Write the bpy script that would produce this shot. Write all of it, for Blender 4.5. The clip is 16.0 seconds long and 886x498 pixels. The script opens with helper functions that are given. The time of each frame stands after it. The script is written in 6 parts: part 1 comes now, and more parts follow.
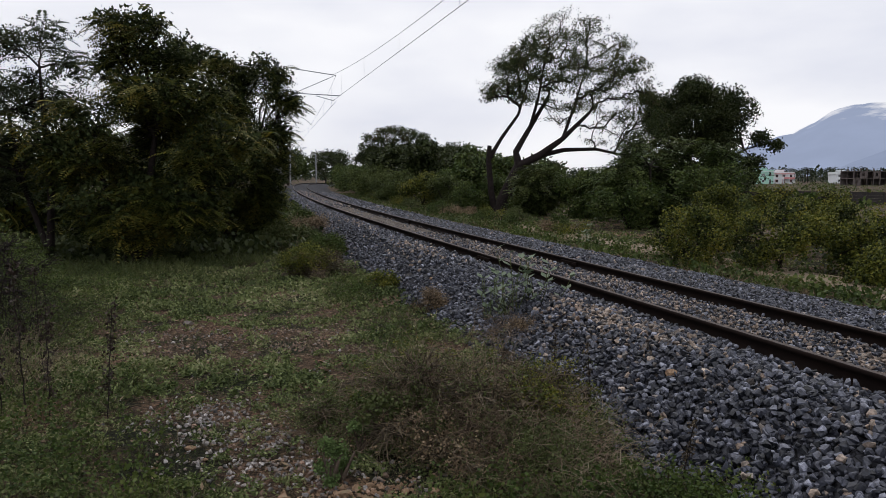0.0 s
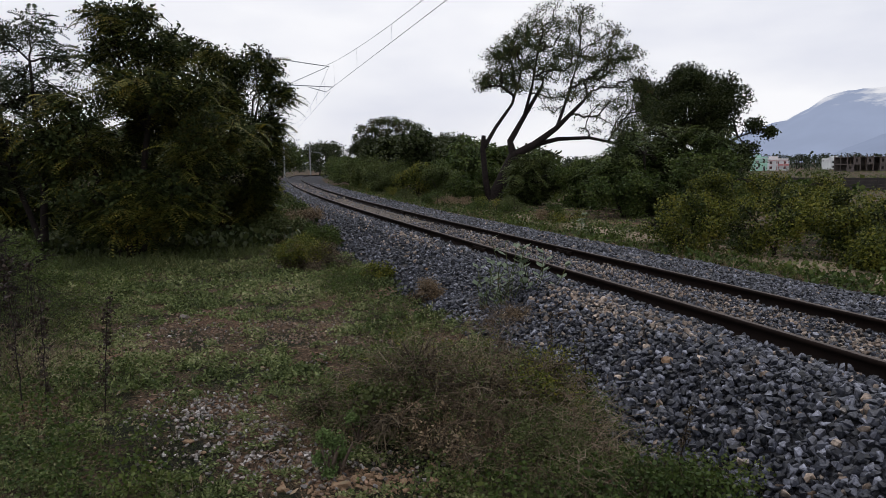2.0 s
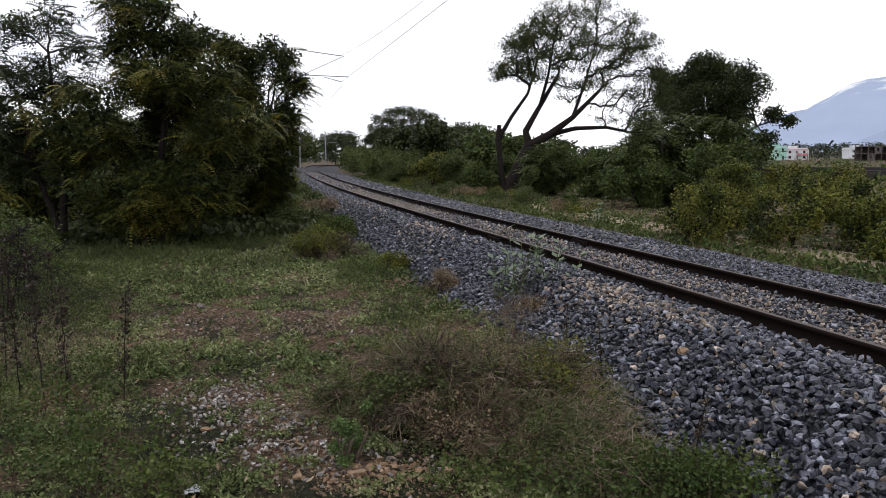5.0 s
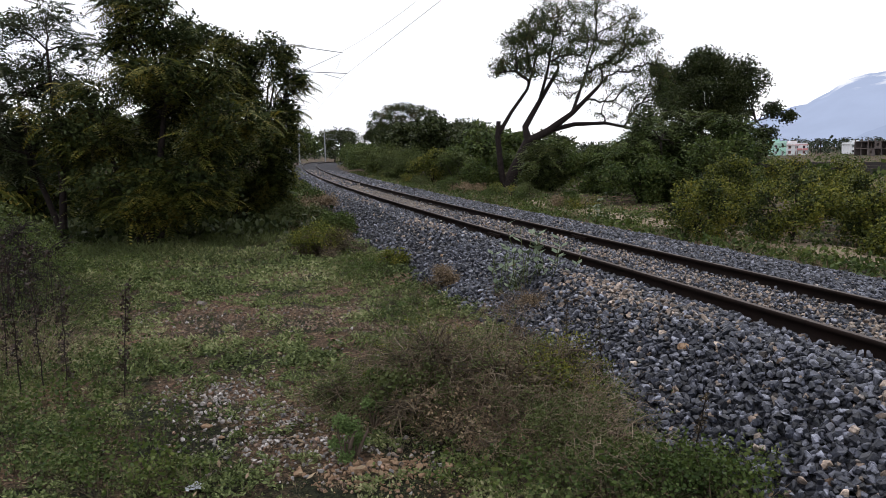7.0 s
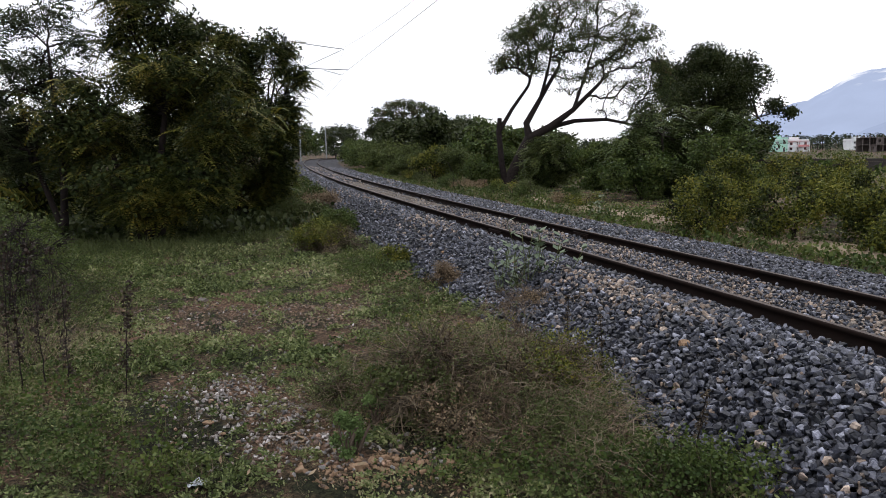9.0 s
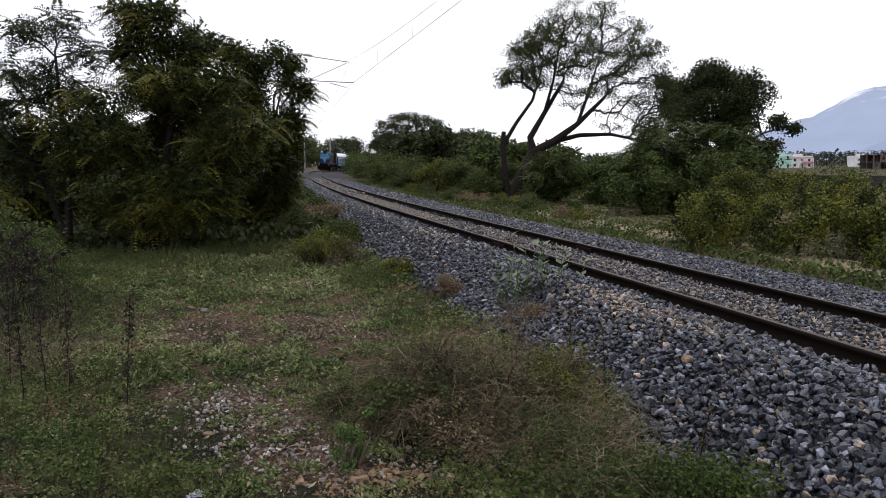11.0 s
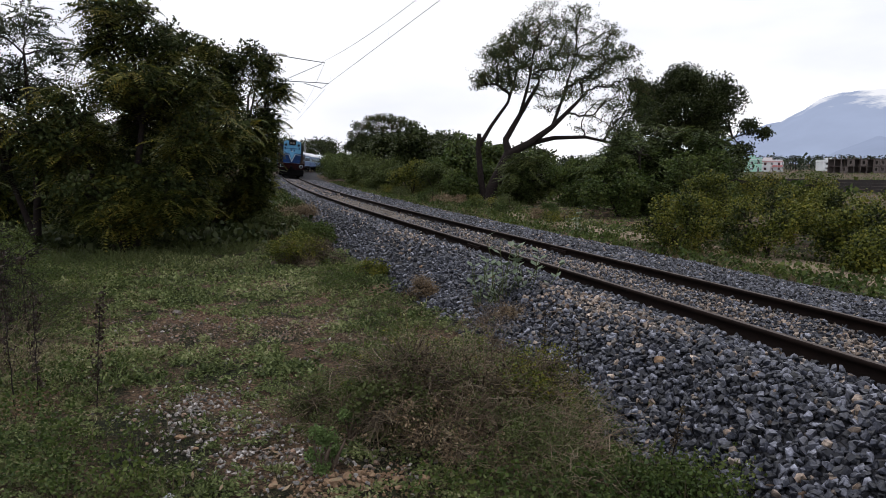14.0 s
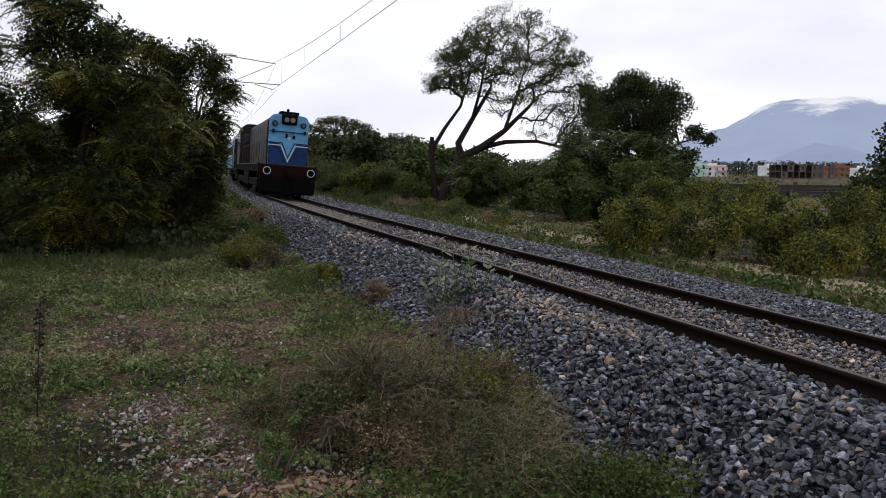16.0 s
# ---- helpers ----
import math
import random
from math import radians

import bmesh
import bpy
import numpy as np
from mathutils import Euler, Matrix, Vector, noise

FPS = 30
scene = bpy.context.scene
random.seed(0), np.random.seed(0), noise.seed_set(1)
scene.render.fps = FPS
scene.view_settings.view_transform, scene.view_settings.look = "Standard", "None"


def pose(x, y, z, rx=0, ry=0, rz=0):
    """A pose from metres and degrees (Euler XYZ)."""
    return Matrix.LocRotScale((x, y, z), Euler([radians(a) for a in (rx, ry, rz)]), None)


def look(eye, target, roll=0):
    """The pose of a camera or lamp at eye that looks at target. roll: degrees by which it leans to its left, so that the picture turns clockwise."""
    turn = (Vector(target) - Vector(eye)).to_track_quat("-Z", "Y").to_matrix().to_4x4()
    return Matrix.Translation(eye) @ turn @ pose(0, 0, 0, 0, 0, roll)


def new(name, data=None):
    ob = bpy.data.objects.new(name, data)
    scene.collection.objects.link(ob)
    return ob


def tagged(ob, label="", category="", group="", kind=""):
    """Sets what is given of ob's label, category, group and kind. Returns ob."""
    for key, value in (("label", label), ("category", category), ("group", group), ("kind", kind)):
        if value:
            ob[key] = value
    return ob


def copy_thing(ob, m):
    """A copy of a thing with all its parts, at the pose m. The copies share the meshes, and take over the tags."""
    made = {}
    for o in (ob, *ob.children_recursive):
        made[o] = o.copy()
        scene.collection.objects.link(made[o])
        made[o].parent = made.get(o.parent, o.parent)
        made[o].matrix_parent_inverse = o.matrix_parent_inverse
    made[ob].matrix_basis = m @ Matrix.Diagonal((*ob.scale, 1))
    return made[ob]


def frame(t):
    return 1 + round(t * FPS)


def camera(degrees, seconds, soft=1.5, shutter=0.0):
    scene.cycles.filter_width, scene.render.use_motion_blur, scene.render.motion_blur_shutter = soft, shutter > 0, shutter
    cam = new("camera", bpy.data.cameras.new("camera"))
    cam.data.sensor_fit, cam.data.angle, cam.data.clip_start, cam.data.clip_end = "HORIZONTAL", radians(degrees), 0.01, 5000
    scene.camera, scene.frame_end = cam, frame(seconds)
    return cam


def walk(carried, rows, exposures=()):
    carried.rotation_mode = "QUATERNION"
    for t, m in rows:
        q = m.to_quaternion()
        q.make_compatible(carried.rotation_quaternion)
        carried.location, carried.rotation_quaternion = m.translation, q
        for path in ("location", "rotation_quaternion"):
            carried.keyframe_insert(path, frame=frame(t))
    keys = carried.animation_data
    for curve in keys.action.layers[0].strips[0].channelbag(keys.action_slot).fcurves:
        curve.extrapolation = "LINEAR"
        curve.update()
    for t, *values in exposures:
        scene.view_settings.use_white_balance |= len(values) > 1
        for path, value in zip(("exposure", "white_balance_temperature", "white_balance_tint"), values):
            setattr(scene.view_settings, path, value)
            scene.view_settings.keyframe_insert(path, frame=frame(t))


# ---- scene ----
cam = camera(63.0, 16.0, soft=0.6)
EYE_Z = 1.54
# seconds, yaw, pitch, roll of the hand-held camera, which only turns
PATH = [
    (0, 0.00, -5.85, 0.00), (0.5, 0.45, -6.06, 0.57), (1, 0.36, -5.92, 0.68), (1.5, 0.19, -5.71, 0.55),
    (2, -0.44, -6.60, 0.64), (2.5, -0.26, -7.42, 0.62), (3, -0.30, -7.83, 0.61), (3.5, -0.06, -7.63, 0.62),
    (4, 0.28, -7.35, 0.60), (6.5, 1.03, -7.53, 0.89), (7, 0.72, -7.66, 0.91), (7.5, 0.15, -7.94, 1.04),
    (8, 0.39, -8.10, 1.11), (10.5, 1.15, -7.18, 0.69), (11, 1.11, -6.90, 0.40), (11.5, 1.61, -6.68, 0.15),
    (12, 1.48, -6.26, -0.22), (12.5, -0.16, -6.12, -0.50), (13, -0.57, -6.51, -0.24), (13.5, 0.14, -6.78, 0.11),
    (14, -0.81, -6.78, 0.05), (14.5, -2.13, -6.85, 0.01), (15, -3.04, -6.91, 0.03), (15.5, -4.01, -6.77, -0.50),
    (16, -4.52, -6.52, -0.33),
]
walk(cam, [(t, pose(0, 0, EYE_Z, 90 + p, r, yw)) for t, yw, p, r in PATH],
     [(0, -0.36), (1.5, -0.37), (2, -0.37), (2.5, -0.1), (3.5, 0.06), (4, 0.06), (6.5, 0.15), (8, 0.2), (10.5, 0.1), (11, 0.04), (11.5, -0.14), (12, -0.42), (12.5, -0.32), (13, -0.12), (14, -0.1), (14.5, -0.2), (16, -0.2)])

# ---- overcast sky and weak wide sun ----
world = bpy.data.worlds.new("overcast")
scene.world = world
world.use_nodes = True
wn, wl = world.node_tree.nodes, world.node_tree.links
wn.clear()
w_out, w_bg = wn.new("ShaderNodeOutputWorld"), wn.new("ShaderNodeBackground")
w_sky = wn.new("ShaderNodeTexSky")
w_sky.sky_type, w_sky.sun_disc = "NISHITA", False
w_sky.sun_elevation, w_sky.sun_rotation = radians(48), radians(20)
w_co, w_map = wn.new("ShaderNodeTexCoord"), wn.new("ShaderNodeMapping")
w_map.inputs["Scale"].default_value = (1.6, 1.6, 5.0)
w_noise = wn.new("ShaderNodeTexNoise")
w_noise.inputs["Scale"].default_value, w_noise.inputs["Detail"].default_value = 1.7, 6
w_ramp = wn.new("ShaderNodeValToRGB")
w_ramp.color_ramp.elements[0].position, w_ramp.color_ramp.elements[0].color = 0.33, (9.9, 10.1, 11.3, 1)
w_ramp.color_ramp.elements[1].position, w_ramp.color_ramp.elements[1].color = 0.60, (12.5, 12.5, 13.0, 1)
w_mix = wn.new("ShaderNodeMix")
w_mix.data_type = "RGBA"
w_mix.inputs[0].default_value = 0.95
wl.new(w_co.outputs["Generated"], w_map.inputs[0])
wl.new(w_map.outputs[0], w_noise.inputs["Vector"])
wl.new(w_noise.outputs[0], w_ramp.inputs[0])
wl.new(w_sky.outputs[0], w_mix.inputs[6])
wl.new(w_ramp.outputs[0], w_mix.inputs[7])
w_sep, w_lift, w_mul = wn.new("ShaderNodeSeparateXYZ"), wn.new("ShaderNodeMapRange"), wn.new("ShaderNodeMix")
w_lift.inputs[1].default_value, w_lift.inputs[2].default_value = 0.3, 1.0
w_lift.inputs[3].default_value, w_lift.inputs[4].default_value = 1.0, 1.7
w_mul.data_type, w_mul.blend_type = "RGBA", "MULTIPLY"
w_mul.inputs[0].default_value = 1.0
wl.new(w_co.outputs["Generated"], w_sep.inputs[0])
wl.new(w_sep.outputs[2], w_lift.inputs[0])
wl.new(w_mix.outputs[2], w_mul.inputs[6])
wl.new(w_lift.outputs[0], w_mul.inputs[7])
wl.new(w_mul.outputs[2], w_bg.inputs[0])
wl.new(w_bg.outputs[0], w_out.inputs[0])
w_bg.inputs[1].default_value = 0.1
sun = new("sun", bpy.data.lights.new("sun", "SUN"))
sun.data.energy, sun.data.angle, sun.data.color = 1.0, radians(10), (1.0, 0.95, 0.88)
sun.matrix_basis = look((-8, 22, 40), (0, 10, 0))


# ---- materials ----
def nodes_of(name):
    m = bpy.data.materials.new(name)
    m.use_nodes = True
    nt = m.node_tree
    b = nt.nodes["Principled BSDF"]
    b.inputs["Specular IOR Level"].default_value = 0.12
    return m, nt, b


def ramp_of(nt, stops):
    r = nt.nodes.new("ShaderNodeValToRGB")
    el = r.color_ramp.elements
    while len(el) < len(stops):
        el.new(0.5)
    for e, (p, c) in zip(el, stops):
        e.position, e.color = p, (*c, 1)
    return r


def noise_of(nt, scale, detail=5, rough=0.6, coords="Object"):
    co = nt.nodes.new("ShaderNodeTexCoord")
    n = nt.nodes.new("ShaderNodeTexNoise")
    n.inputs["Scale"].default_value, n.inputs["Detail"].default_value = scale, detail
    n.inputs["Roughness"].default_value = rough
    nt.links.new(co.outputs[coords], n.inputs["Vector"])
    return n


def mix_of(nt, a, b, fac, blend="MIX"):
    m = nt.nodes.new("ShaderNodeMix")
    m.data_type, m.blend_type = "RGBA", blend
    for sock, v in ((m.inputs[0], fac), (m.inputs[6], a), (m.inputs[7], b)):
        if hasattr(v, "links"):
            nt.links.new(v, sock)
        elif isinstance(v, tuple):
            sock.default_value = (*v, 1)
        else:
            sock.default_value = v
    return m.outputs[2]


def bump_of(nt, b, src, strength, dist):
    bp = nt.nodes.new("ShaderNodeBump")
    bp.inputs["Strength"].default_value, bp.inputs["Distance"].default_value = strength, dist
    nt.links.new(src, bp.inputs["Height"])
    nt.links.new(bp.outputs[0], b.inputs["Normal"])


def mat_paint(name, c, rough=0.5, metal=0.0, dirt=0.35, scale=6.0, dark=None, bump=0.15):
    """Paint, metal or concrete with stains at a large and grain at a small scale."""
    m, nt, b = nodes_of(name)
    dark = dark or tuple(v * 0.45 for v in c)
    n1, n2 = noise_of(nt, scale), noise_of(nt, scale * 14)
    r1 = ramp_of(nt, [(0.38, (0, 0, 0)), (0.72, (1, 1, 1))])
    nt.links.new(n1.outputs[0], r1.inputs[0])
    mul = nt.nodes.new("ShaderNodeMath")
    mul.operation = "MULTIPLY"
    mul.inputs[1].default_value = dirt
    nt.links.new(r1.outputs[0], mul.inputs[0])
    col = mix_of(nt, c, dark, mul.outputs[0])
    col = mix_of(nt, col, n2.outputs[1], 0.08, "OVERLAY")
    nt.links.new(col, b.inputs["Base Color"])
    b.inputs["Roughness"].default_value, b.inputs["Metallic"].default_value = rough, metal
    b.inputs["Specular IOR Level"].default_value = 0.5 if rough < 0.55 else 0.15
    bump_of(nt, b, n2.outputs[0], bump, 0.01)
    return m


def mat_leaf(name, cols, trans=0.2, rough=0.5, patch=0.9):
    """Foliage: each leaf its own tone, larger patches lighter or yellower."""
    m, nt, b = nodes_of(name)
    g = nt.nodes.new("ShaderNodeNewGeometry")
    r = ramp_of(nt, [(i / max(1, len(cols) - 1), tuple(0.85 * q for q in c)) for i, c in enumerate(cols)])
    n = noise_of(nt, patch, 3)
    add = nt.nodes.new("ShaderNodeMath")
    add.operation = "MULTIPLY_ADD"
    add.inputs[1].default_value = 0.55
    nt.links.new(g.outputs["Random Per Island"], add.inputs[0])
    sub = nt.nodes.new("ShaderNodeMath")
    sub.operation = "MULTIPLY_ADD"
    sub.inputs[1].default_value, sub.inputs[2].default_value = 1.6, -0.55
    nt.links.new(n.outputs[0], sub.inputs[0])
    nt.links.new(sub.outputs[0], add.inputs[2])
    nt.links.new(add.outputs[0], r.inputs[0])
    nt.links.new(r.outputs[0], b.inputs["Base Color"])
    b.inputs["Roughness"].default_value = rough
    b.inputs["Specular IOR Level"].default_value = 0.10
    t = nt.nodes.new("ShaderNodeBsdfTranslucent")
    nt.links.new(r.outputs[0], t.inputs[0])
    mx = nt.nodes.new("ShaderNodeMixShader")
    mx.inputs[0].default_value = trans
    nt.links.new(b.outputs[0], mx.inputs[1])
    nt.links.new(t.outputs[0], mx.inputs[2])
    nt.links.new(mx.outputs[0], nt.nodes["Material Output"].inputs[0])
    return m


def mat_stone(name, tones, by="island"):
    """Crushed stone: each piece its own tone, with paler dusty faces and dark specks."""
    m, nt, b = nodes_of(name)
    if by == "island":
        rnd = nt.nodes.new("ShaderNodeNewGeometry").outputs["Random Per Island"]
    else:
        rnd = nt.nodes.new("ShaderNodeObjectInfo").outputs["Random"]
    r1 = ramp_of(nt, [(i / (len(tones) - 1), c) for i, c in enumerate(tones)])
    nt.links.new(rnd, r1.inputs[0])
    geo = nt.nodes.new("ShaderNodeNewGeometry")
    n2, n3 = nt.nodes.new("ShaderNodeTexNoise"), nt.nodes.new("ShaderNodeTexNoise")
    for n, sc in ((n2, 60), (n3, 17)):
        n.inputs["Scale"].default_value, n.inputs["Detail"].default_value = sc, 4
        nt.links.new(geo.outputs["Position"], n.inputs["Vector"])
    k = ramp_of(nt, [(0.36, (0.15, 0.15, 0.15)), (0.64, (0.9, 0.9, 0.9))])
    nt.links.new(n2.outputs[0], k.inputs[0])
    col = mix_of(nt, r1.outputs[0], k.outputs[0], 0.45, "OVERLAY")
    k2 = ramp_of(nt, [(0.35, (0.55, 0.55, 0.55)), (0.65, (1.35, 1.35, 1.35))])
    nt.links.new(n3.outputs[0], k2.inputs[0])
    nt.links.new(mix_of(nt, col, k2.outputs[0], 1.0, "MULTIPLY"), b.inputs["Base Color"])
    b.inputs["Roughness"].default_value = 0.55
    b.inputs["Specular IOR Level"].default_value = 0.35
    bump_of(nt, b, n2.outputs[0], 0.6, 0.008)
    return m


def mat_bed():
    """Small stones pressed together: cells of grey with dark joints."""
    m, nt, b = nodes_of("ballast_grit")
    co = nt.nodes.new("ShaderNodeTexCoord")
    vo, ed = nt.nodes.new("ShaderNodeTexVoronoi"), nt.nodes.new("ShaderNodeTexVoronoi")
    ed.feature = "DISTANCE_TO_EDGE"
    for t in (vo, ed):
        t.inputs["Scale"].default_value = 15
        nt.links.new(co.outputs["Object"], t.inputs["Vector"])
    grey = ramp_of(nt, [(0.0, (0.006, 0.006, 0.008)), (0.45, (0.018, 0.019, 0.025)), (0.8, (0.04, 0.041, 0.048)), (1.0, (0.09, 0.076, 0.064))])
    nt.links.new(vo.outputs["Color"], grey.inputs[0])
    joint = ramp_of(nt, [(0.0, (0.05, 0.05, 0.05)), (0.10, (1, 1, 1))])
    nt.links.new(ed.outputs["Distance"], joint.inputs[0])
    nt.links.new(mix_of(nt, grey.outputs[0], joint.outputs[0], 1.0, "MULTIPLY"), b.inputs["Base Color"])
    b.inputs["Roughness"].default_value = 0.85
    bump_of(nt, b, ed.outputs["Distance"], 0.8, 0.03)
    return m


def mat_ground():
    m, nt, b = nodes_of("soil")
    n1, n2, n3, n4 = noise_of(nt, 0.16, 5), noise_of(nt, 1.1, 6), noise_of(nt, 26, 7, 0.8), noise_of(nt, 120, 3)
    soil = ramp_of(nt, [(0.40, (0.016, 0.011, 0.008)), (0.5, (0.085, 0.052, 0.034)), (0.62, (0.26, 0.155, 0.105))])
    nt.links.new(n3.outputs[0], soil.inputs[0])
    green = ramp_of(nt, [(0.44, (0.004, 0.005, 0.002)), (0.64, (0.04, 0.044, 0.02))])
    nt.links.new(n3.outputs[0], green.inputs[0])
    k = ramp_of(nt, [(0.42, (0, 0, 0)), (0.62, (1, 1, 1))])
    nt.links.new(n2.outputs[0], k.inputs[0])
    col = mix_of(nt, green.outputs[0], soil.outputs[0], k.outputs[0])
    k2 = ramp_of(nt, [(0.35, (0.75, 0.75, 0.75)), (0.65, (1.1, 1.1, 1.1))])
    nt.links.new(n1.outputs[0], k2.inputs[0])
    col = mix_of(nt, col, k2.outputs[0], 1.0, "MULTIPLY")
    col = mix_of(nt, col, n4.outputs[0], 0.3, "OVERLAY")
    nt.links.new(col, b.inputs["Base Color"])
    b.inputs["Roughness"].default_value = 0.95
    bump_of(nt, b, n3.outputs[0], 1.0, 0.04)
    return m


def mat_bark(name, c0, c1, scale=9):
    m, nt, b = nodes_of(name)
    n = noise_of(nt, scale, 7, 0.7)
    r = ramp_of(nt, [(0.3, c0), (0.7, c1)])
    nt.links.new(n.outputs[0], r.inputs[0])
    nt.links.new(r.outputs[0], b.inputs["Base Color"])
    b.inputs["Roughness"].default_value = 0.9
    bump_of(nt, b, n.outputs[0], 0.8, 0.03)
    return m


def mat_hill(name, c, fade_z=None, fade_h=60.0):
    """Far hill that glows: kilometres of air put into its colour as haze, cloud white painted over its crest."""
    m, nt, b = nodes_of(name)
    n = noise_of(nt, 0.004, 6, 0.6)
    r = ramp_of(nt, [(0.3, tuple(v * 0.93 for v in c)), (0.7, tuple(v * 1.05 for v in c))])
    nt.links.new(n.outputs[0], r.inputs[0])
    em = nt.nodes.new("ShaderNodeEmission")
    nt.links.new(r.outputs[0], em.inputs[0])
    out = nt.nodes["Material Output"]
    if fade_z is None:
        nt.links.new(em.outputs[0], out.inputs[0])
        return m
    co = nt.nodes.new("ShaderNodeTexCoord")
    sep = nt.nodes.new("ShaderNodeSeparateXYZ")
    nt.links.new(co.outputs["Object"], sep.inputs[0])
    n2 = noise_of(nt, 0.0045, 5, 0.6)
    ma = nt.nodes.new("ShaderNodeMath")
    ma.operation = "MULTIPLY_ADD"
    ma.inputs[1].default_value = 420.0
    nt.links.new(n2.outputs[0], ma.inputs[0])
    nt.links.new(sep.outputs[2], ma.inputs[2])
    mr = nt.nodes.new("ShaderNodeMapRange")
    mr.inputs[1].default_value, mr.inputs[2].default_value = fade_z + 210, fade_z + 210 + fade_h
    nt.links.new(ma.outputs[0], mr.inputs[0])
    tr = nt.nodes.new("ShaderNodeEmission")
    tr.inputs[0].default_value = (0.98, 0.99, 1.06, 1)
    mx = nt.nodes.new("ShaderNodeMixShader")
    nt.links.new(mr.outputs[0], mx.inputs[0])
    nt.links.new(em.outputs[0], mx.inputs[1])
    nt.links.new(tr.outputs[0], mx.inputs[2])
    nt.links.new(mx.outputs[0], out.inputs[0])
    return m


M_SOIL = mat_ground()
M_DIRT = mat_paint("pale_dirt", (0.17, 0.135, 0.10), 0.95, 0, 0.6, 1.5, (0.1, 0.08, 0.05), 0.6)
M_BED = mat_bed()
GREYS = [(0.004, 0.005, 0.007), (0.016, 0.018, 0.026), (0.042, 0.046, 0.064), (0.007, 0.008, 0.012), (0.024, 0.026, 0.037), (0.15, 0.157, 0.195), (0.011, 0.013, 0.019), (0.066, 0.069, 0.088)]
TANS = [(0.07, 0.052, 0.042), (0.20, 0.15, 0.115), (0.055, 0.05, 0.048), (0.30, 0.24, 0.195), (0.12, 0.082, 0.058), (0.15, 0.135, 0.128)]
M_STONE = mat_stone("crushed_granite", GREYS)
M_STONE_TAN = mat_stone("tan_crushed_stone", TANS)
M_STONE_ONE = mat_stone("crushed_granite_loose", GREYS, by="object")
M_GRAVEL = mat_stone("pale_gravel", [(0.08, 0.07, 0.062), (0.22, 0.20, 0.19), (0.045, 0.042, 0.042), (0.32, 0.30, 0.29), (0.13, 0.10, 0.08), (0.06, 0.05, 0.045)])
M_CLOD = mat_stone("soil_clod", [(0.03, 0.018, 0.012), (0.09, 0.052, 0.034), (0.05, 0.03, 0.02), (0.16, 0.098, 0.066), (0.07, 0.045, 0.03)])
M_RAIL = mat_paint("rusty_rail", (0.010, 0.0062, 0.005), 0.8, 0.0, 0.7, 5, (0.005, 0.004, 0.004))
M_RAIL.node_tree.nodes["Principled BSDF"].inputs["Specular IOR Level"].default_value = 0.05
M_RAILTOP = mat_paint("worn_railhead", (0.05, 0.036, 0.03), 0.6, 0.2, 0.4, 3)
M_SLEEPER = mat_paint("sleeper_concrete", (0.16, 0.138, 0.118), 0.9, 0, 0.8, 3, (0.06, 0.046, 0.036), 0.5)
M_STEEL = mat_paint("galvanised_steel", (0.27, 0.28, 0.30), 0.55, 0.5, 0.4, 2)
M_INSUL = mat_paint("glazed_insulator", (0.09, 0.04, 0.03), 0.25, 0, 0.2)
M_WIRE = mat_paint("dull_wire", (0.075, 0.075, 0.08), 0.6, 0.4, 0.2)
M_BARK = mat_bark("dark_bark", (0.008, 0.006, 0.006), (0.026, 0.02, 0.018))
M_TWIG = mat_bark("dry_twig", (0.05, 0.036, 0.027), (0.13, 0.10, 0.08), 25)
M_PINNATE = mat_leaf("pinnate_leaf", [(0.016, 0.025, 0.007), (0.045, 0.058, 0.013), (0.11, 0.112, 0.022), (0.24, 0.19, 0.04)], 0.28)
# shade inside the crowns is put into this darker, matte leaf colour
M_CORE = mat_leaf("inner_leaf_painted_shade", [(0.012, 0.018, 0.006), (0.026, 0.036, 0.011), (0.045, 0.054, 0.016)], 0.0, 0.8)
M_PINNATE_PALE = mat_leaf("pale_pinnate_leaf", [(0.025, 0.038, 0.02), (0.05, 0.065, 0.03), (0.085, 0.095, 0.045)])
M_DARKLEAF = mat_leaf("dark_leaf", [(0.013, 0.02, 0.008), (0.03, 0.04, 0.013), (0.055, 0.064, 0.022)])
M_UMBRELLA = mat_leaf("umbrella_leaf", [(0.014, 0.024, 0.010), (0.035, 0.052, 0.018), (0.075, 0.092, 0.03), (0.10, 0.06, 0.035)], 0.4)
M_BUSH = mat_leaf("bush_leaf", [(0.018, 0.034, 0.010), (0.05, 0.075, 0.019), (0.11, 0.13, 0.035)], 0.25)
M_YELLOW = mat_leaf("yellow_green_leaf", [(0.014, 0.022, 0.006), (0.05, 0.064, 0.013), (0.14, 0.145, 0.024), (0.22, 0.18, 0.035)])
M_FEATHER = mat_leaf("feathery_acacia_leaf", [(0.022, 0.036, 0.011), (0.06, 0.08, 0.023), (0.115, 0.13, 0.038)], 0.25)
M_WEED = mat_leaf("weed_leaf", [(0.034, 0.046, 0.015), (0.068, 0.084, 0.028), (0.115, 0.125, 0.05)])
M_GRASS = mat_leaf("short_grass", [(0.016, 0.024, 0.008), (0.07, 0.093, 0.033), (0.18, 0.212, 0.085), (0.36, 0.32, 0.20)], 0.2, 0.5, 0.45)
M_FIELD = mat_leaf("field_grass", [(0.05, 0.07, 0.02), (0.09, 0.115, 0.035), (0.12, 0.14, 0.05)], patch=0.05)
M_DRY = mat_leaf("dry_leaf", [(0.08, 0.055, 0.035), (0.16, 0.115, 0.07), (0.27, 0.21, 0.14)], 0.1)
M_SEED = mat_leaf("dark_seed_head", [(0.012, 0.008, 0.007), (0.03, 0.02, 0.016), (0.05, 0.034, 0.026)], 0.0)
